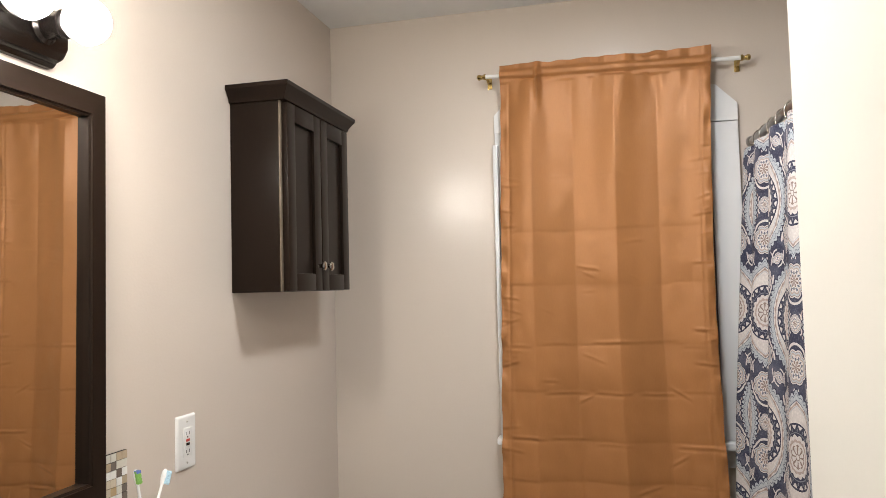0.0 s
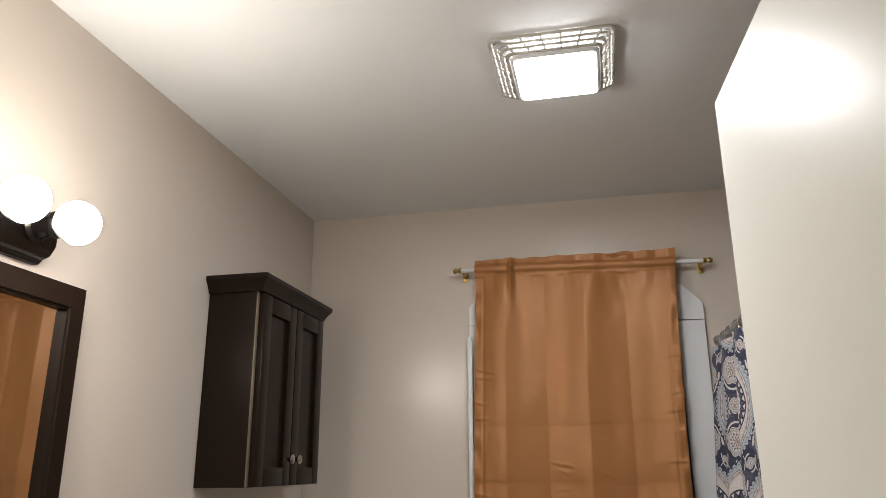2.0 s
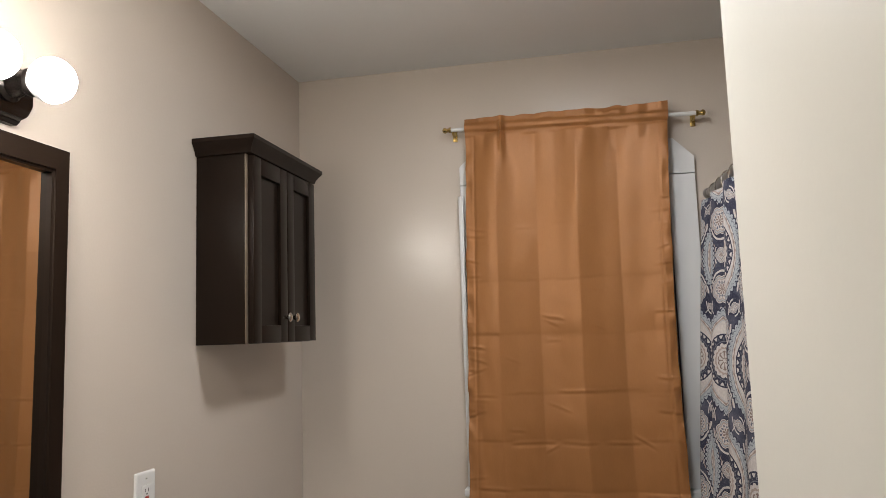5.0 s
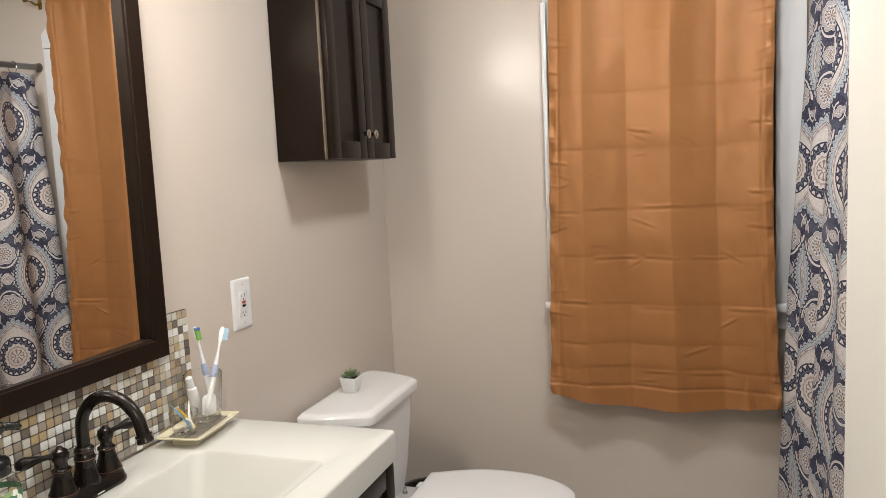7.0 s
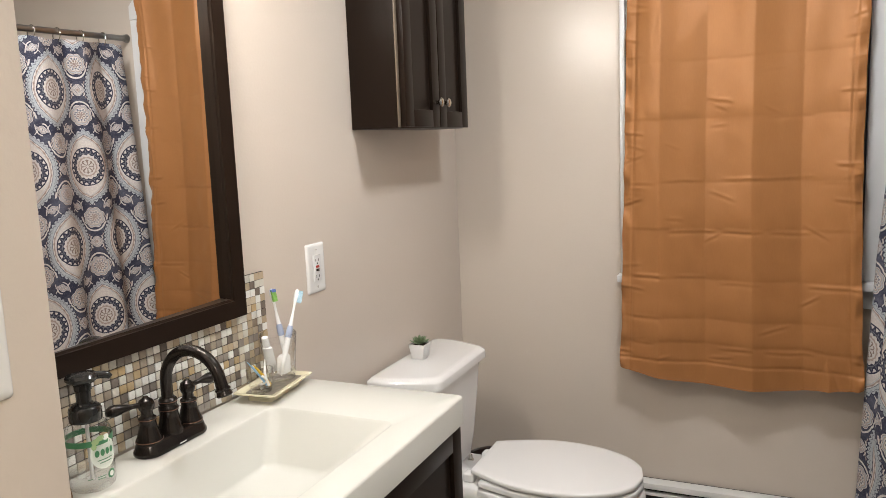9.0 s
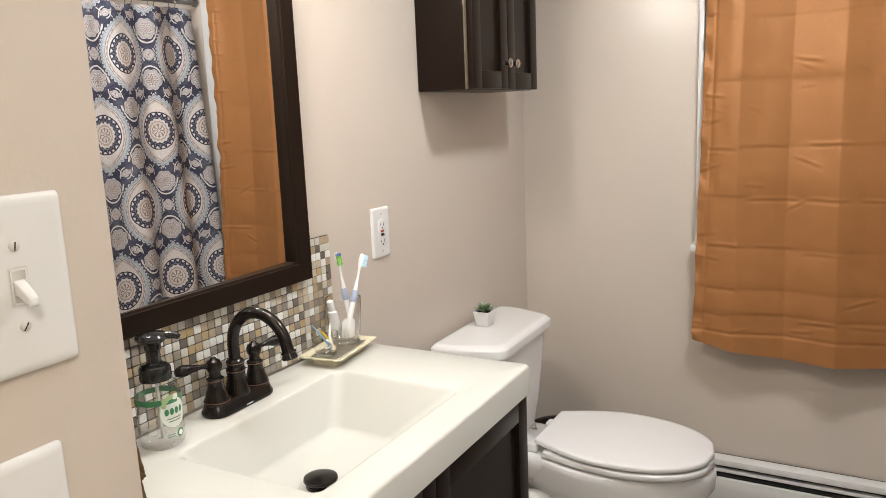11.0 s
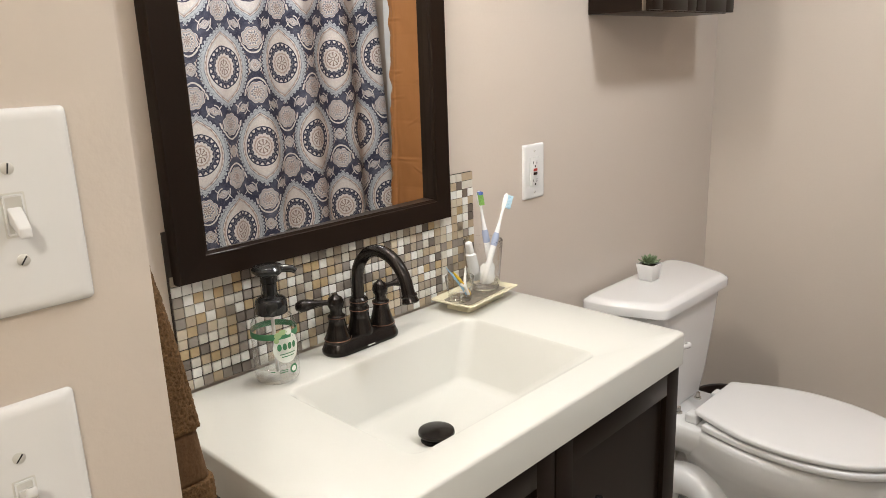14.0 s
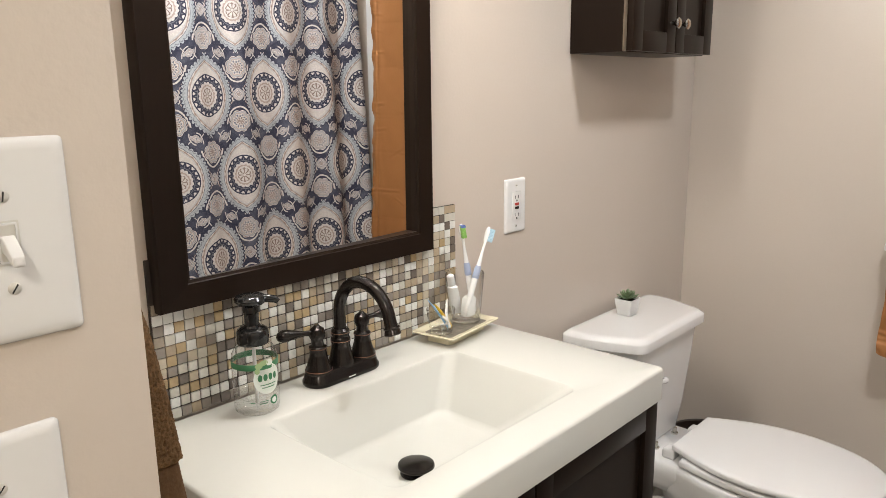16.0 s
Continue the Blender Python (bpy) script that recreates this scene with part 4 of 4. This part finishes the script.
# openings are thin near-black pieces laid on, their inner shade given as colour
SLOT = surface("slot_shade_black", (0.02, 0.02, 0.02), 0.5)
RED = surface("red_button", (0.35, 0.03, 0.02), 0.35)


def plate_at(thing_ob, face, y, z, w=0.084, h=0.134):
    """A bevelled wall plate standing on a wall that faces +x."""
    rings = [[Vector((face + d, p.x, p.y)) for p in rounded(y - w / 2 + o, y + w / 2 - o, z - h / 2 + o, z + h / 2 - o, 0, 0.004)] for o, d in ((0, 0.0003), (0, 0.002), (0.0015, 0.0045), (0.004, 0.006), (0.008, 0.0065))]
    return part("wall_plate", loft(rings), PLATE, thing_ob)


def screw_at(thing_ob, x, y, z, turn, r=0.0035):
    s = part("screw", lathe([(r, 0.0), (r, 0.0005), (r * 0.7, 0.0014), (0.0003, 0.0016)], (x, y, z), "x", 16), SCREW, thing_ob)
    g = box(0, 0.0004, -r * 0.8, r * 0.8, -0.0005, 0.0005)
    bmesh.ops.rotate(g, verts=g.verts, cent=(0, 0, 0), matrix=Matrix.Rotation(radians(turn), 3, "X"))
    bmesh.ops.translate(g, verts=g.verts, vec=(x + 0.0013, y, z))
    part("screw_slot", g, SLOT, s)


OY, OZ = 1.594, 1.088
out = thing("gfci_outlet", (0.0, OY, OZ), "white wall outlet with red and black test buttons", "outlet")
plate_at(out, 0.0, OY, OZ, 0.079, 0.128)
part("receptacle", box(0.0055, 0.0085, OY - 0.0165, OY + 0.0165, OZ - 0.0335, OZ + 0.0335, 0.001), PLATE, out)
part("reset_button", box(0.008, 0.0102, OY - 0.0065, OY + 0.0065, OZ + 0.0015, OZ + 0.0075, 0.0006), RED, out, "red reset button")
part("test_button", box(0.008, 0.0102, OY - 0.0065, OY + 0.0065, OZ - 0.0075, OZ - 0.0015, 0.0006), BLACK, out, "black test button")
for s in (-1, 1):
    for dy, h in ((-0.0062, 0.0035), (0.0062, 0.0042)):
        part("slot", box(0.0083, 0.0088, OY + dy - 0.0009, OY + dy + 0.0009, OZ + s * 0.021 - h, OZ + s * 0.021 + h), SLOT, out)
    part("slot", lathe([(0.0024, 0.0), (0.0024, 0.0006)], (0.0083, OY, OZ + s * 0.021 - 0.0085), "x", 12), SLOT, out)
screw_at(out, 0.0063, OY, OZ + 0.048, 0), screw_at(out, 0.0063, OY, OZ - 0.048, 70)


def toggle_switch(y, z, up, turns, words):
    sw = thing("light_switch", (SW, y, z), words, "light switch", "entry light switches")
    plate_at(sw, SW, y, z)
    part("bezel", loft([[Vector((SW + d, p.x, p.y)) for p in rounded(y - w, y + w, z - h, z + h, 0, 0.001)] for w, h, d in ((0.0065, 0.0135, 0.006), (0.0062, 0.0132, 0.0074), (0.0050, 0.0118, 0.0074), (0.0048, 0.0115, 0.004))], caps=(False, True)), PLATE, sw)
    # raised grey pad drawn as the outline round the bezel
    part("slot", loft([[Vector((SW + d, p.x, p.y)) for p in rounded(y - 0.0074, y + 0.0074, z - 0.0146, z + 0.0146, 0, 0.001)] for d in (0.0060, 0.0066)]), SCREW, sw)
    rings = []
    for d, k, w, h in ((0.0045, 0.0, 0.0045, 0.0060), (0.011, 0.25, 0.0042, 0.0050), (0.018, 0.75, 0.0040, 0.0042), (0.0215, 1.0, 0.0037, 0.0036), (0.0222, 1.02, 0.0028, 0.0026)):
        rings.append([Vector((SW + d, p.x, p.y)) for p in rounded(y - w, y + w, z + (0.010 if up else -0.010) * k - h, z + (0.010 if up else -0.010) * k + h, 0, 0.0012)])
    part("toggle", loft(rings), PLATE, sw)
    screw_at(sw, SW + 0.0063, y, z + 0.0302, turns[0], 0.0042), screw_at(sw, SW + 0.0063, y, z - 0.0302, turns[1], 0.0042)


toggle_switch(0.363, 1.266, False, (80, 55), "white toggle light switch flipped down on the entry wall")
toggle_switch(0.338, 1.072, True, (50, 20), "lower white toggle light switch flipped up")

# ---- towel on the return of the entry wall ----
tw = thing("hand_towel", (0.34, SWY, 0.70), "brown terry hand towel hanging folded beside the vanity", "towel")
part("hook", tube(bend([(0.360, SWY + 0.001, 1.282), (0.360, SWY + 0.018, 1.284), (0.360, SWY + 0.022, 1.296)], 5), 0.006, 10), BRONZE, tw)


def towel_part(z0, z1, n, shrink):
    rings = []
    for i in range(n + 1):
        z = z0 + (z1 - z0) * i / n
        q = max(0.0, min(1.0, (1.285 - z) / 0.30))
        grow = q ** 0.6
        x0, x1 = 0.355 - 0.075 * grow, 0.400 + 0.060 * grow
        y0, y1 = SWY + 0.003, SWY + 0.022 + 0.034 * grow + 0.05 * max(0.0, (1.0 - z))
        if i in (0, n) and not shrink:
            x0, x1, y0, y1 = x0 + 0.01, x1 - 0.01, y0 + 0.004, y1 - 0.008
        ring = rounded(x0 + shrink, x1 - shrink, y0 + shrink * 0.2, y1 - shrink, z, min(0.4 * (y1 - y0), 0.02), 30)
        out_r = []
        for p in ring:
            k = 0.0006 if shrink else 0.0020
            f = noise.noise(p * 420) * k + 0.003 * noise.noise(Vector((p.x * 24, p.y * 24, z * 5))) + 0.003 * math.sin(p.x * 170 + z * 8)
            c = Vector(((x0 + x1) / 2, (y0 + y1) / 2, z))
            d = (p - c)
            d.z = 0
            out_r.append(p + d.normalized() * f)
        for p in out_r:
            p.y = max(p.y, SWY + 0.0015)
        rings.append(out_r)
    return loft(rings)


part("terry_cloth", towel_part(1.033, 1.290, 130, 0.0), TOWEL, tw, angle=180)
part("woven_band", towel_part(0.985, 1.034, 14, 0.003), TOWEL_BAND, tw, "flat woven band across the towel", angle=180)
part("terry_cloth", towel_part(0.70, 0.986, 130, 0.0), TOWEL, tw, angle=180)

# ---- soap dispenser ----
SPX, SPY, SPZ = 0.074, 0.818, TOP + 0.0005
LABEL_GREEN = surface("label_green", (0.045, 0.19, 0.085), 0.4, vary=0.1, scale=60)
LABEL_PALE = surface("label_pale", (0.72, 0.76, 0.70), 0.4)
LEAF_PRINT = surface("leaf_print", (0.32, 0.45, 0.22), 0.4)
PLASTIC = clear("clear_bottle_plastic", (0.995, 0.997, 0.995), 0.02, 1.35)
POT_TUBE = surface("milky_tube_plastic", (0.62, 0.63, 0.62), 0.3)
LIQUID = clear("clear_soap", (0.99, 0.993, 0.985), 0.0, 1.33)
soap = thing("soap_dispenser", (SPX, SPY, SPZ), "clear plastic foaming soap bottle with black pump", "soap bottle")
prof = [(0.0, 0.0), (0.026, 0.0), (0.030, 0.002), (0.0345, 0.006), (0.0358, 0.012), (0.0360, 0.085), (0.0345, 0.098), (0.0300, 0.107), (0.0245, 0.113), (0.0235, 0.116)]
bottle = part("bottle", lathe(prof, (SPX, SPY, SPZ), seg=40), PLASTIC, soap, "clear plastic bottle nearly empty", angle=60)
part("soap_liquid", lathe([(0.0, 0.0238), (0.0345, 0.0240), (0.0356, 0.0252)], (SPX, SPY, SPZ + 0.0042), seg=36, caps=(False, False)), LIQUID, soap)
part("pump_collar", lathe([(0.0242, 0.0), (0.0250, 0.002), (0.0250, 0.018), (0.0235, 0.0225), (0.0195, 0.0255), (0.0145, 0.027), (0.0125, 0.030)], (SPX, SPY, SPZ + 0.1135), seg=36), BLACK, soap)
part("pump_stem", lathe([(0.0115, 0.0), (0.0115, 0.020), (0.0135, 0.022), (0.0135, 0.033)], (SPX, SPY, SPZ + 0.142), seg=28), BLACK, soap)
head = lathe([(0.0135, 0.0), (0.020, 0.003), (0.0245, 0.008), (0.0250, 0.012), (0.022, 0.016), (0.012, 0.0185), (0.0, 0.019)], (SPX, SPY, SPZ + 0.1735), seg=30)
d = Vector((0.62, 0.78, 0)).normalized()
c = Vector((SPX, SPY, SPZ + 0.184))
tube([c + d * 0.010, c + d * 0.026, c + d * 0.038 + Vector((0, 0, -0.002)), c + d * 0.042 + Vector((0, 0, -0.006))], [0.007, 0.0065, 0.006, 0.0045], 14, bm=head)
part("pump_head", head, BLACK, soap)
part("dip_tube", tube([(SPX, SPY, SPZ + 0.012), (SPX, SPY, SPZ + 0.13)], 0.003, 10), POT_TUBE, soap)


def on_bottle(name, shape, material, parent, words="", lift=0.0004):
    """A flat print wrapped on the bottle; shape lists (across, up) in metres from the label's middle."""
    r = 0.0361 + lift
    bm = bmesh.new()
    vs = [bm.verts.new((SPX + r * math.cos(MID + a / r), SPY + r * math.sin(MID + a / r), SPZ + z)) for a, z in shape]
    bm.faces.new(vs)
    bmesh.ops.solidify(bm, geom=bm.faces[:], thickness=0.00015)
    return part(name, bm, material, parent, words, angle=80)


def oval(a, z, ra, rz, n=20):
    return [(a + ra * math.cos(2 * math.pi * i / n), z + rz * math.sin(2 * math.pi * i / n)) for i in range(n)]


def strip(a0, a1, z0, z1, n=10):
    return [(a0 + (a1 - a0) * i / n, z0) for i in range(n + 1)] + [(a1 + (a0 - a1) * i / n, z1) for i in range(n + 1)]


MID = radians(-8)
band = lathe([(0.0362, 0.0), (0.0365, 0.0002), (0.0365, 0.0095), (0.0362, 0.0097)], (SPX, SPY, SPZ + 0.079), seg=40, caps=(False, False))
part("green_band", band, LABEL_GREEN, bottle, "dark green printed band")
label = on_bottle("round_label", oval(0.004, 0.063, 0.0235, 0.0245, 28), LABEL_PALE, bottle, "pale round label", 0.0008)
part_list = [(-0.0135, -0.0065), (-0.0065, 0.0005), (0.0005, 0.0075), (0.0075, 0.0145)]
for i, (a0, a1) in enumerate(part_list):
    on_bottle("logo_shape", oval((a0 + a1) / 2 * 1.25 + 0.003, 0.066, 0.0036, 0.0058, 14), LABEL_GREEN, label, lift=0.0012)
for z, w in ((0.0535, 0.014), (0.0490, 0.011)):
    on_bottle("text_bar", strip(0.004 - w, 0.004 + w, z, z + 0.0014), LABEL_GREEN, label, lift=0.0012)
for a, z, ra, rz in ((-0.010, 0.086, 0.006, 0.005), (-0.002, 0.090, 0.007, 0.0045), (0.008, 0.089, 0.006, 0.005), (-0.013, 0.078, 0.004, 0.005)):
    on_bottle("leaf_shape", oval(a, z, ra, rz, 14), LEAF_PRINT if a != 0.008 else LABEL_PALE, bottle, lift=0.001)
on_bottle("seal_shape", oval(0.013, 0.026, 0.0075, 0.0075, 18), LABEL_GREEN, bottle, lift=0.0006)
on_bottle("seal_centre", oval(0.013, 0.026, 0.0045, 0.0045, 14), LABEL_PALE, bottle, lift=0.0010)
for a0, a1, z in ((-0.012, 0.002, 0.027), (-0.012, 0.001, 0.0235), (-0.026, -0.019, 0.026)):
    on_bottle("text_bar", strip(a0, a1, z, z + 0.0011), LABEL_GREEN, bottle, lift=0.0006)

# ---- tray with glasses and brushes ----
TRAY_CREAM = surface("cream_glazed_tray", (0.66, 0.61, 0.45), 0.2, vary=0.04, scale=20, coat=0.3)
TRAY_DARK = surface("dark_leaf_pattern", (0.16, 0.14, 0.11), 0.3, vary=0.6, scale=70, grain=0.3, grain_scale=160, second=(0.03, 0.025, 0.02))
TX0, TX1, TYA, TYB, TRZ = 0.020, 0.124, 1.216, 1.390, 0.882


def turned_tray(rings):
    b = loft(rings)
    bmesh.ops.rotate(b, verts=b.verts, cent=((TX0 + TX1) / 2, (TYA + TYB) / 2, TOP), matrix=Matrix.Rotation(radians(7), 3, "Z"))
    return b


tray = thing("vanity_tray", ((TX0 + TX1) / 2, (TYA + TYB) / 2, TOP), "cream rectangular tray with dark leaf-patterned base", "tray")
part("dish", turned_tray([rounded(TX0 + o, TX1 - o, TYA + o, TYB - o, z, r, 4) for o, z, r in ((0.022, TOP + 0.0005, 0.008), (0.022, TOP + 0.010, 0.008), (0.016, TOP + 0.012, 0.008), (0.001, TRZ - 0.003, 0.006), (0.0, TRZ, 0.006), (0.004, TRZ + 0.0005, 0.006), (0.009, TRZ - 0.002, 0.006), (0.019, TOP + 0.017, 0.006))]), TRAY_CREAM, tray, angle=45)
part("patterned_base", turned_tray([rounded(TX0 + 0.0195, TX1 - 0.0195, TYA + 0.0195, TYB - 0.0195, z, 0.005, 4) for z in (TOP + 0.0172, TOP + 0.0182)]), TRAY_DARK, tray, "dark leaf-patterned inset")
GZ = TOP + 0.0185


def tumbler(name, at, rb, rt, h, base, words):
    g = thing(name, (*at, GZ), words, "glass")
    part("glass_body", lathe([(0.0, 0.0), (rb * 0.9, 0.0), (rb, 0.002), (rt, h - 0.001), (rt - 0.001, h), (rt - 0.002, h - 0.001)], (*at, GZ), seg=40, caps=(True, False)), GLASS, g, angle=60)
    part("glass_bottom", lathe([(rb * 0.97, base + 0.002), (rb * 0.8, base), (0.0, base)], (*at, GZ), seg=40, caps=(False, False)), GLASS, g)
    return g


tumbler("tumbler", (0.060, 1.344), 0.033, 0.0415, 0.105, 0.012, "clear glass tumbler holding toothbrushes on the tray")
tumbler("votive_glass", (0.075, 1.253), 0.023, 0.0295, 0.050, 0.008, "small clear glass cup with dental picks")

WHITE_PL = surface("white_gloss_plastic", (0.76, 0.76, 0.76), 0.25)
BLUE_PL = surface("blue_rubber", (0.10, 0.16, 0.45), 0.4)
GREY_BLUE = surface("grey_blue_grip", (0.33, 0.38, 0.52), 0.4)
GREEN_BR = surface("green_bristle", (0.25, 0.50, 0.12), 0.7, vary=0.3, scale=300)
PALE_BR = surface("pale_blue_bristle", (0.38, 0.55, 0.66), 0.7, vary=0.2, scale=300)
YELLOW_PL = surface("yellow_plastic", (0.62, 0.40, 0.04), 0.35)
LIGHT_BLUE = surface("light_blue_plastic", (0.25, 0.45, 0.65), 0.35)


def toothbrush(foot, tip, grip, bristle, words, face):
    a, b = Vector(foot), Vector(tip)
    tb = thing("toothbrush", foot, words, "toothbrush", "toothbrushes in the tumbler")
    d = (b - a)
    L = d.length
    d.normalize()
    pts, rad = [], []
    for s, r in ((0, 0.003), (0.02, 0.0055), (0.15, 0.0058), (0.35, 0.0068), (0.5, 0.0060), (0.62, 0.0045), (0.72, 0.0030), (0.82, 0.0030), (0.86, 0.0050), (0.93, 0.0062), (0.98, 0.0050), (1.0, 0.002)):
        pts.append(a + d * L * s), rad.append(r)
    part("handle", tube(pts, rad, 14), WHITE_PL, tb)
    part("grip", tube([a + d * L * 0.42, a + d * L * 0.44, a + d * L * 0.54, a + d * L * 0.57], [0.0058, 0.0075, 0.0070, 0.0050], 14), grip, tb, "coloured rubber grip")
    f = Vector(face).normalized()
    f = (f - d * f.dot(d)).normalized()
    w = d.cross(f)
    br = bmesh.new()
    for i in range(9):
        for j in range(3):
            c = a + d * L * (0.855 + 0.0155 * i) + w * (j - 1) * 0.0032 + f * 0.003
            tube([c, c + f * (0.0095 + 0.0015 * ((i + j) % 2))], [0.0016, 0.0019], 6, bm=br)
    tagged(part("bristles", br, bristle, tb, "tufts of soft bristles"), kind="stuff")
    if bristle is GREEN_BR:
        t2 = bmesh.new()
        for j in range(3):
            for i in range(2):
                c = a + d * L * (0.97 + 0.014 * i) + w * (j - 1) * 0.003 + f * 0.003
                tube([c, c + f * 0.012], [0.0017, 0.0019], 6, bm=t2)
        tagged(part("tip_bristles", t2, BLUE_PL, tb, "blue tip bristles"), kind="stuff")


toothbrush((0.072, 1.360, GZ + 0.016), (0.047, 1.348, 1.084), GREY_BLUE, GREEN_BR, "white toothbrush with green and blue bristles", (0.9, -0.5, 0.0))
toothbrush((0.078, 1.321, GZ + 0.016), (0.083, 1.398, 1.074), GREY_BLUE, PALE_BR, "white toothbrush with blue-grey grip and pale bristles", (0.6, 0.7, 0.3))

tp = thing("toothpaste_tube", (0.045, 1.335, GZ + 0.013), "small white toothpaste tube standing in the tumbler", "toothpaste")
A, B = Vector((0.046, 1.336, GZ + 0.015)), Vector((0.046, 1.316, 0.972))
dv = (B - A).normalized()
sy, sx = Vector((0.25, 0.97, 0)), Vector((0.97, -0.25, 0))
part("tube_body", loft([[A + dv * h + sy * (w * math.cos(t)) + sx * (k * math.sin(t)) for t in [2 * math.pi * i / 20 for i in range(20)]] for h, w, k in ((0.0, 0.014, 0.002), (0.03, 0.0135, 0.006), (0.062, 0.012, 0.010), (0.066, 0.007, 0.007))]), WHITE_PL, tp)
part("cap", tube([A + dv * 0.066, A + dv * 0.068, A + dv * 0.088, A + dv * 0.090], [0.008, 0.0085, 0.0078, 0.006], 18), WHITE_PL, tp)
bh = thing("brush_head_cover", (0.072, 1.339, GZ + 0.012), "white plastic brush cover inside the tumbler", "brush cover")
part("cover", loft([rounded(0.062 + o, 0.084 - o, 1.326 + o + s, 1.353 - o + s, z, 0.005, 4) for o, s, z in ((0.003, 0, GZ + 0.0135), (0.0, 0, GZ + 0.016), (0.0, 0.003, GZ + 0.050), (0.003, 0.004, GZ + 0.056))]), WHITE_PL, bh)


def pick(name, pts, radii, mat, words):
    single(name, tube(bend(pts, 4), radii, 10), mat, words, "dental pick", "dental picks in the small glass")


pick("interdental_brush", [(0.083, 1.265, GZ + 0.010), (0.075, 1.246, GZ + 0.042), (0.066, 1.225, GZ + 0.072)], [0.0028] * 6 + [0.002, 0.0012, 0.0008], LIGHT_BLUE, "light blue interdental brush leaning in the glass")
pick("interdental_brush", [(0.087, 1.271, GZ + 0.010), (0.080, 1.253, GZ + 0.038), (0.073, 1.237, GZ + 0.062)], [0.0032] * 6 + [0.0028, 0.002, 0.001], YELLOW_PL, "yellow interdental brush leaning in the glass")
pick("floss_pick", [(0.088, 1.265, GZ + 0.010), (0.084, 1.259, GZ + 0.034), (0.080, 1.267, GZ + 0.068)], [0.003] * 6 + [0.0025, 0.0018, 0.001], WHITE_PL, "white plastic floss pick in the small glass")
pick("floss_pick", [(0.066, 1.265, GZ + 0.010), (0.080, 1.261, GZ + 0.016), (0.092, 1.253, GZ + 0.028), (0.088, 1.243, GZ + 0.038)], 0.0025, WHITE_PL, "white curved floss pick lying in the small glass")

# ---- succulent on the tank ----
PX, PY, PZ = 0.090, 2.000, 0.7412
POT = surface("white_ceramic_pot", (0.76, 0.755, 0.74), 0.3, vary=0.02)
SOIL = surface("dark_soil", (0.03, 0.022, 0.016), 0.9, vary=0.4, scale=200)
LEAF = surface("succulent_green", (0.16, 0.22, 0.12), 0.5, vary=0.25, scale=60)
pl = thing("succulent", (PX, PY, PZ), "small green succulent in a square white pot", "plant")
part("pot", loft([rounded(PX - a, PX + a, PY - a, PY + a, PZ + h, 0.002, 3) for a, h in ((0.019, 0.0), (0.0198, 0.001), (0.0262, 0.0445), (0.0262, 0.046), (0.0240, 0.046), (0.0235, 0.040))]), POT, pl)
part("soil", box(PX - 0.023, PX + 0.023, PY - 0.023, PY + 0.023, PZ + 0.036, PZ + 0.0405), SOIL, pl)
rng = random.Random(3)
for ring_i, (n, tilt, ln) in enumerate(((9, 18, 0.033), (8, 42, 0.030), (6, 62, 0.024), (4, 80, 0.018))):
    for i in range(n):
        a = 2 * math.pi * (i + 0.5 * (ring_i % 2)) / n + rng.uniform(-0.15, 0.15)
        e = radians(tilt + rng.uniform(-6, 6))
        dr = Vector((math.cos(a) * math.cos(e), math.sin(a) * math.cos(e), math.sin(e)))
        sd = Vector((-math.sin(a), math.cos(a), 0))
        up = dr.cross(sd) * -1
        rings = []
        for s, w in ((0.0, 0.35), (0.3, 0.8), (0.6, 1.0), (0.85, 0.7), (1.0, 0.06)):
            c = Vector((PX, PY, PZ + 0.043)) + dr * (ln * s) + Vector((0, 0, 0.004 * s * s))
            rings.append([c + sd * (0.0062 * w * math.cos(q)) + up * (0.0022 * w * math.sin(q)) for q in [2 * math.pi * j / 8 for j in range(8)]])
        part("leaf", loft(rings), LEAF, pl)

# mosaic pieces, last
tile_me = finish(box(-0.0018, 0.0018, -0.0078, 0.0078, -0.0078, 0.0078, 0.0012, 1), TILE_ONE, "tile")
rest = bmesh.new()
made = 0
rng = random.Random(4)
for c in range(COLS):
    for r in range(ROWS_N):
        y, z = BY0 + (c + 0.5) * PITCH, BZ0 + (r + 0.5) * PITCH
        x = 0.0052 + rng.uniform(-0.0005, 0.0005)
        if 0.68 < y < 1.28 and z > MZ0 + 0.012:
            continue
        if made < 300 and r >= 1 and (y > 0.80 or r < 5):
            t = new("tile", tile_me)
            t.parent = bs
            t.location = Vector((x, y, z)) - bs.location
            t.rotation_euler = (rng.uniform(-0.02, 0.02), rng.uniform(-0.02, 0.02), rng.uniform(-0.02, 0.02))
            made += 1
        else:
            box(x - 0.0018, x + 0.0018, y - 0.0079, y + 0.0079, z - 0.0079, z + 0.0079, bm=rest)
tagged(part("tile_field", rest, TILE_MANY, bs), kind="stuff")
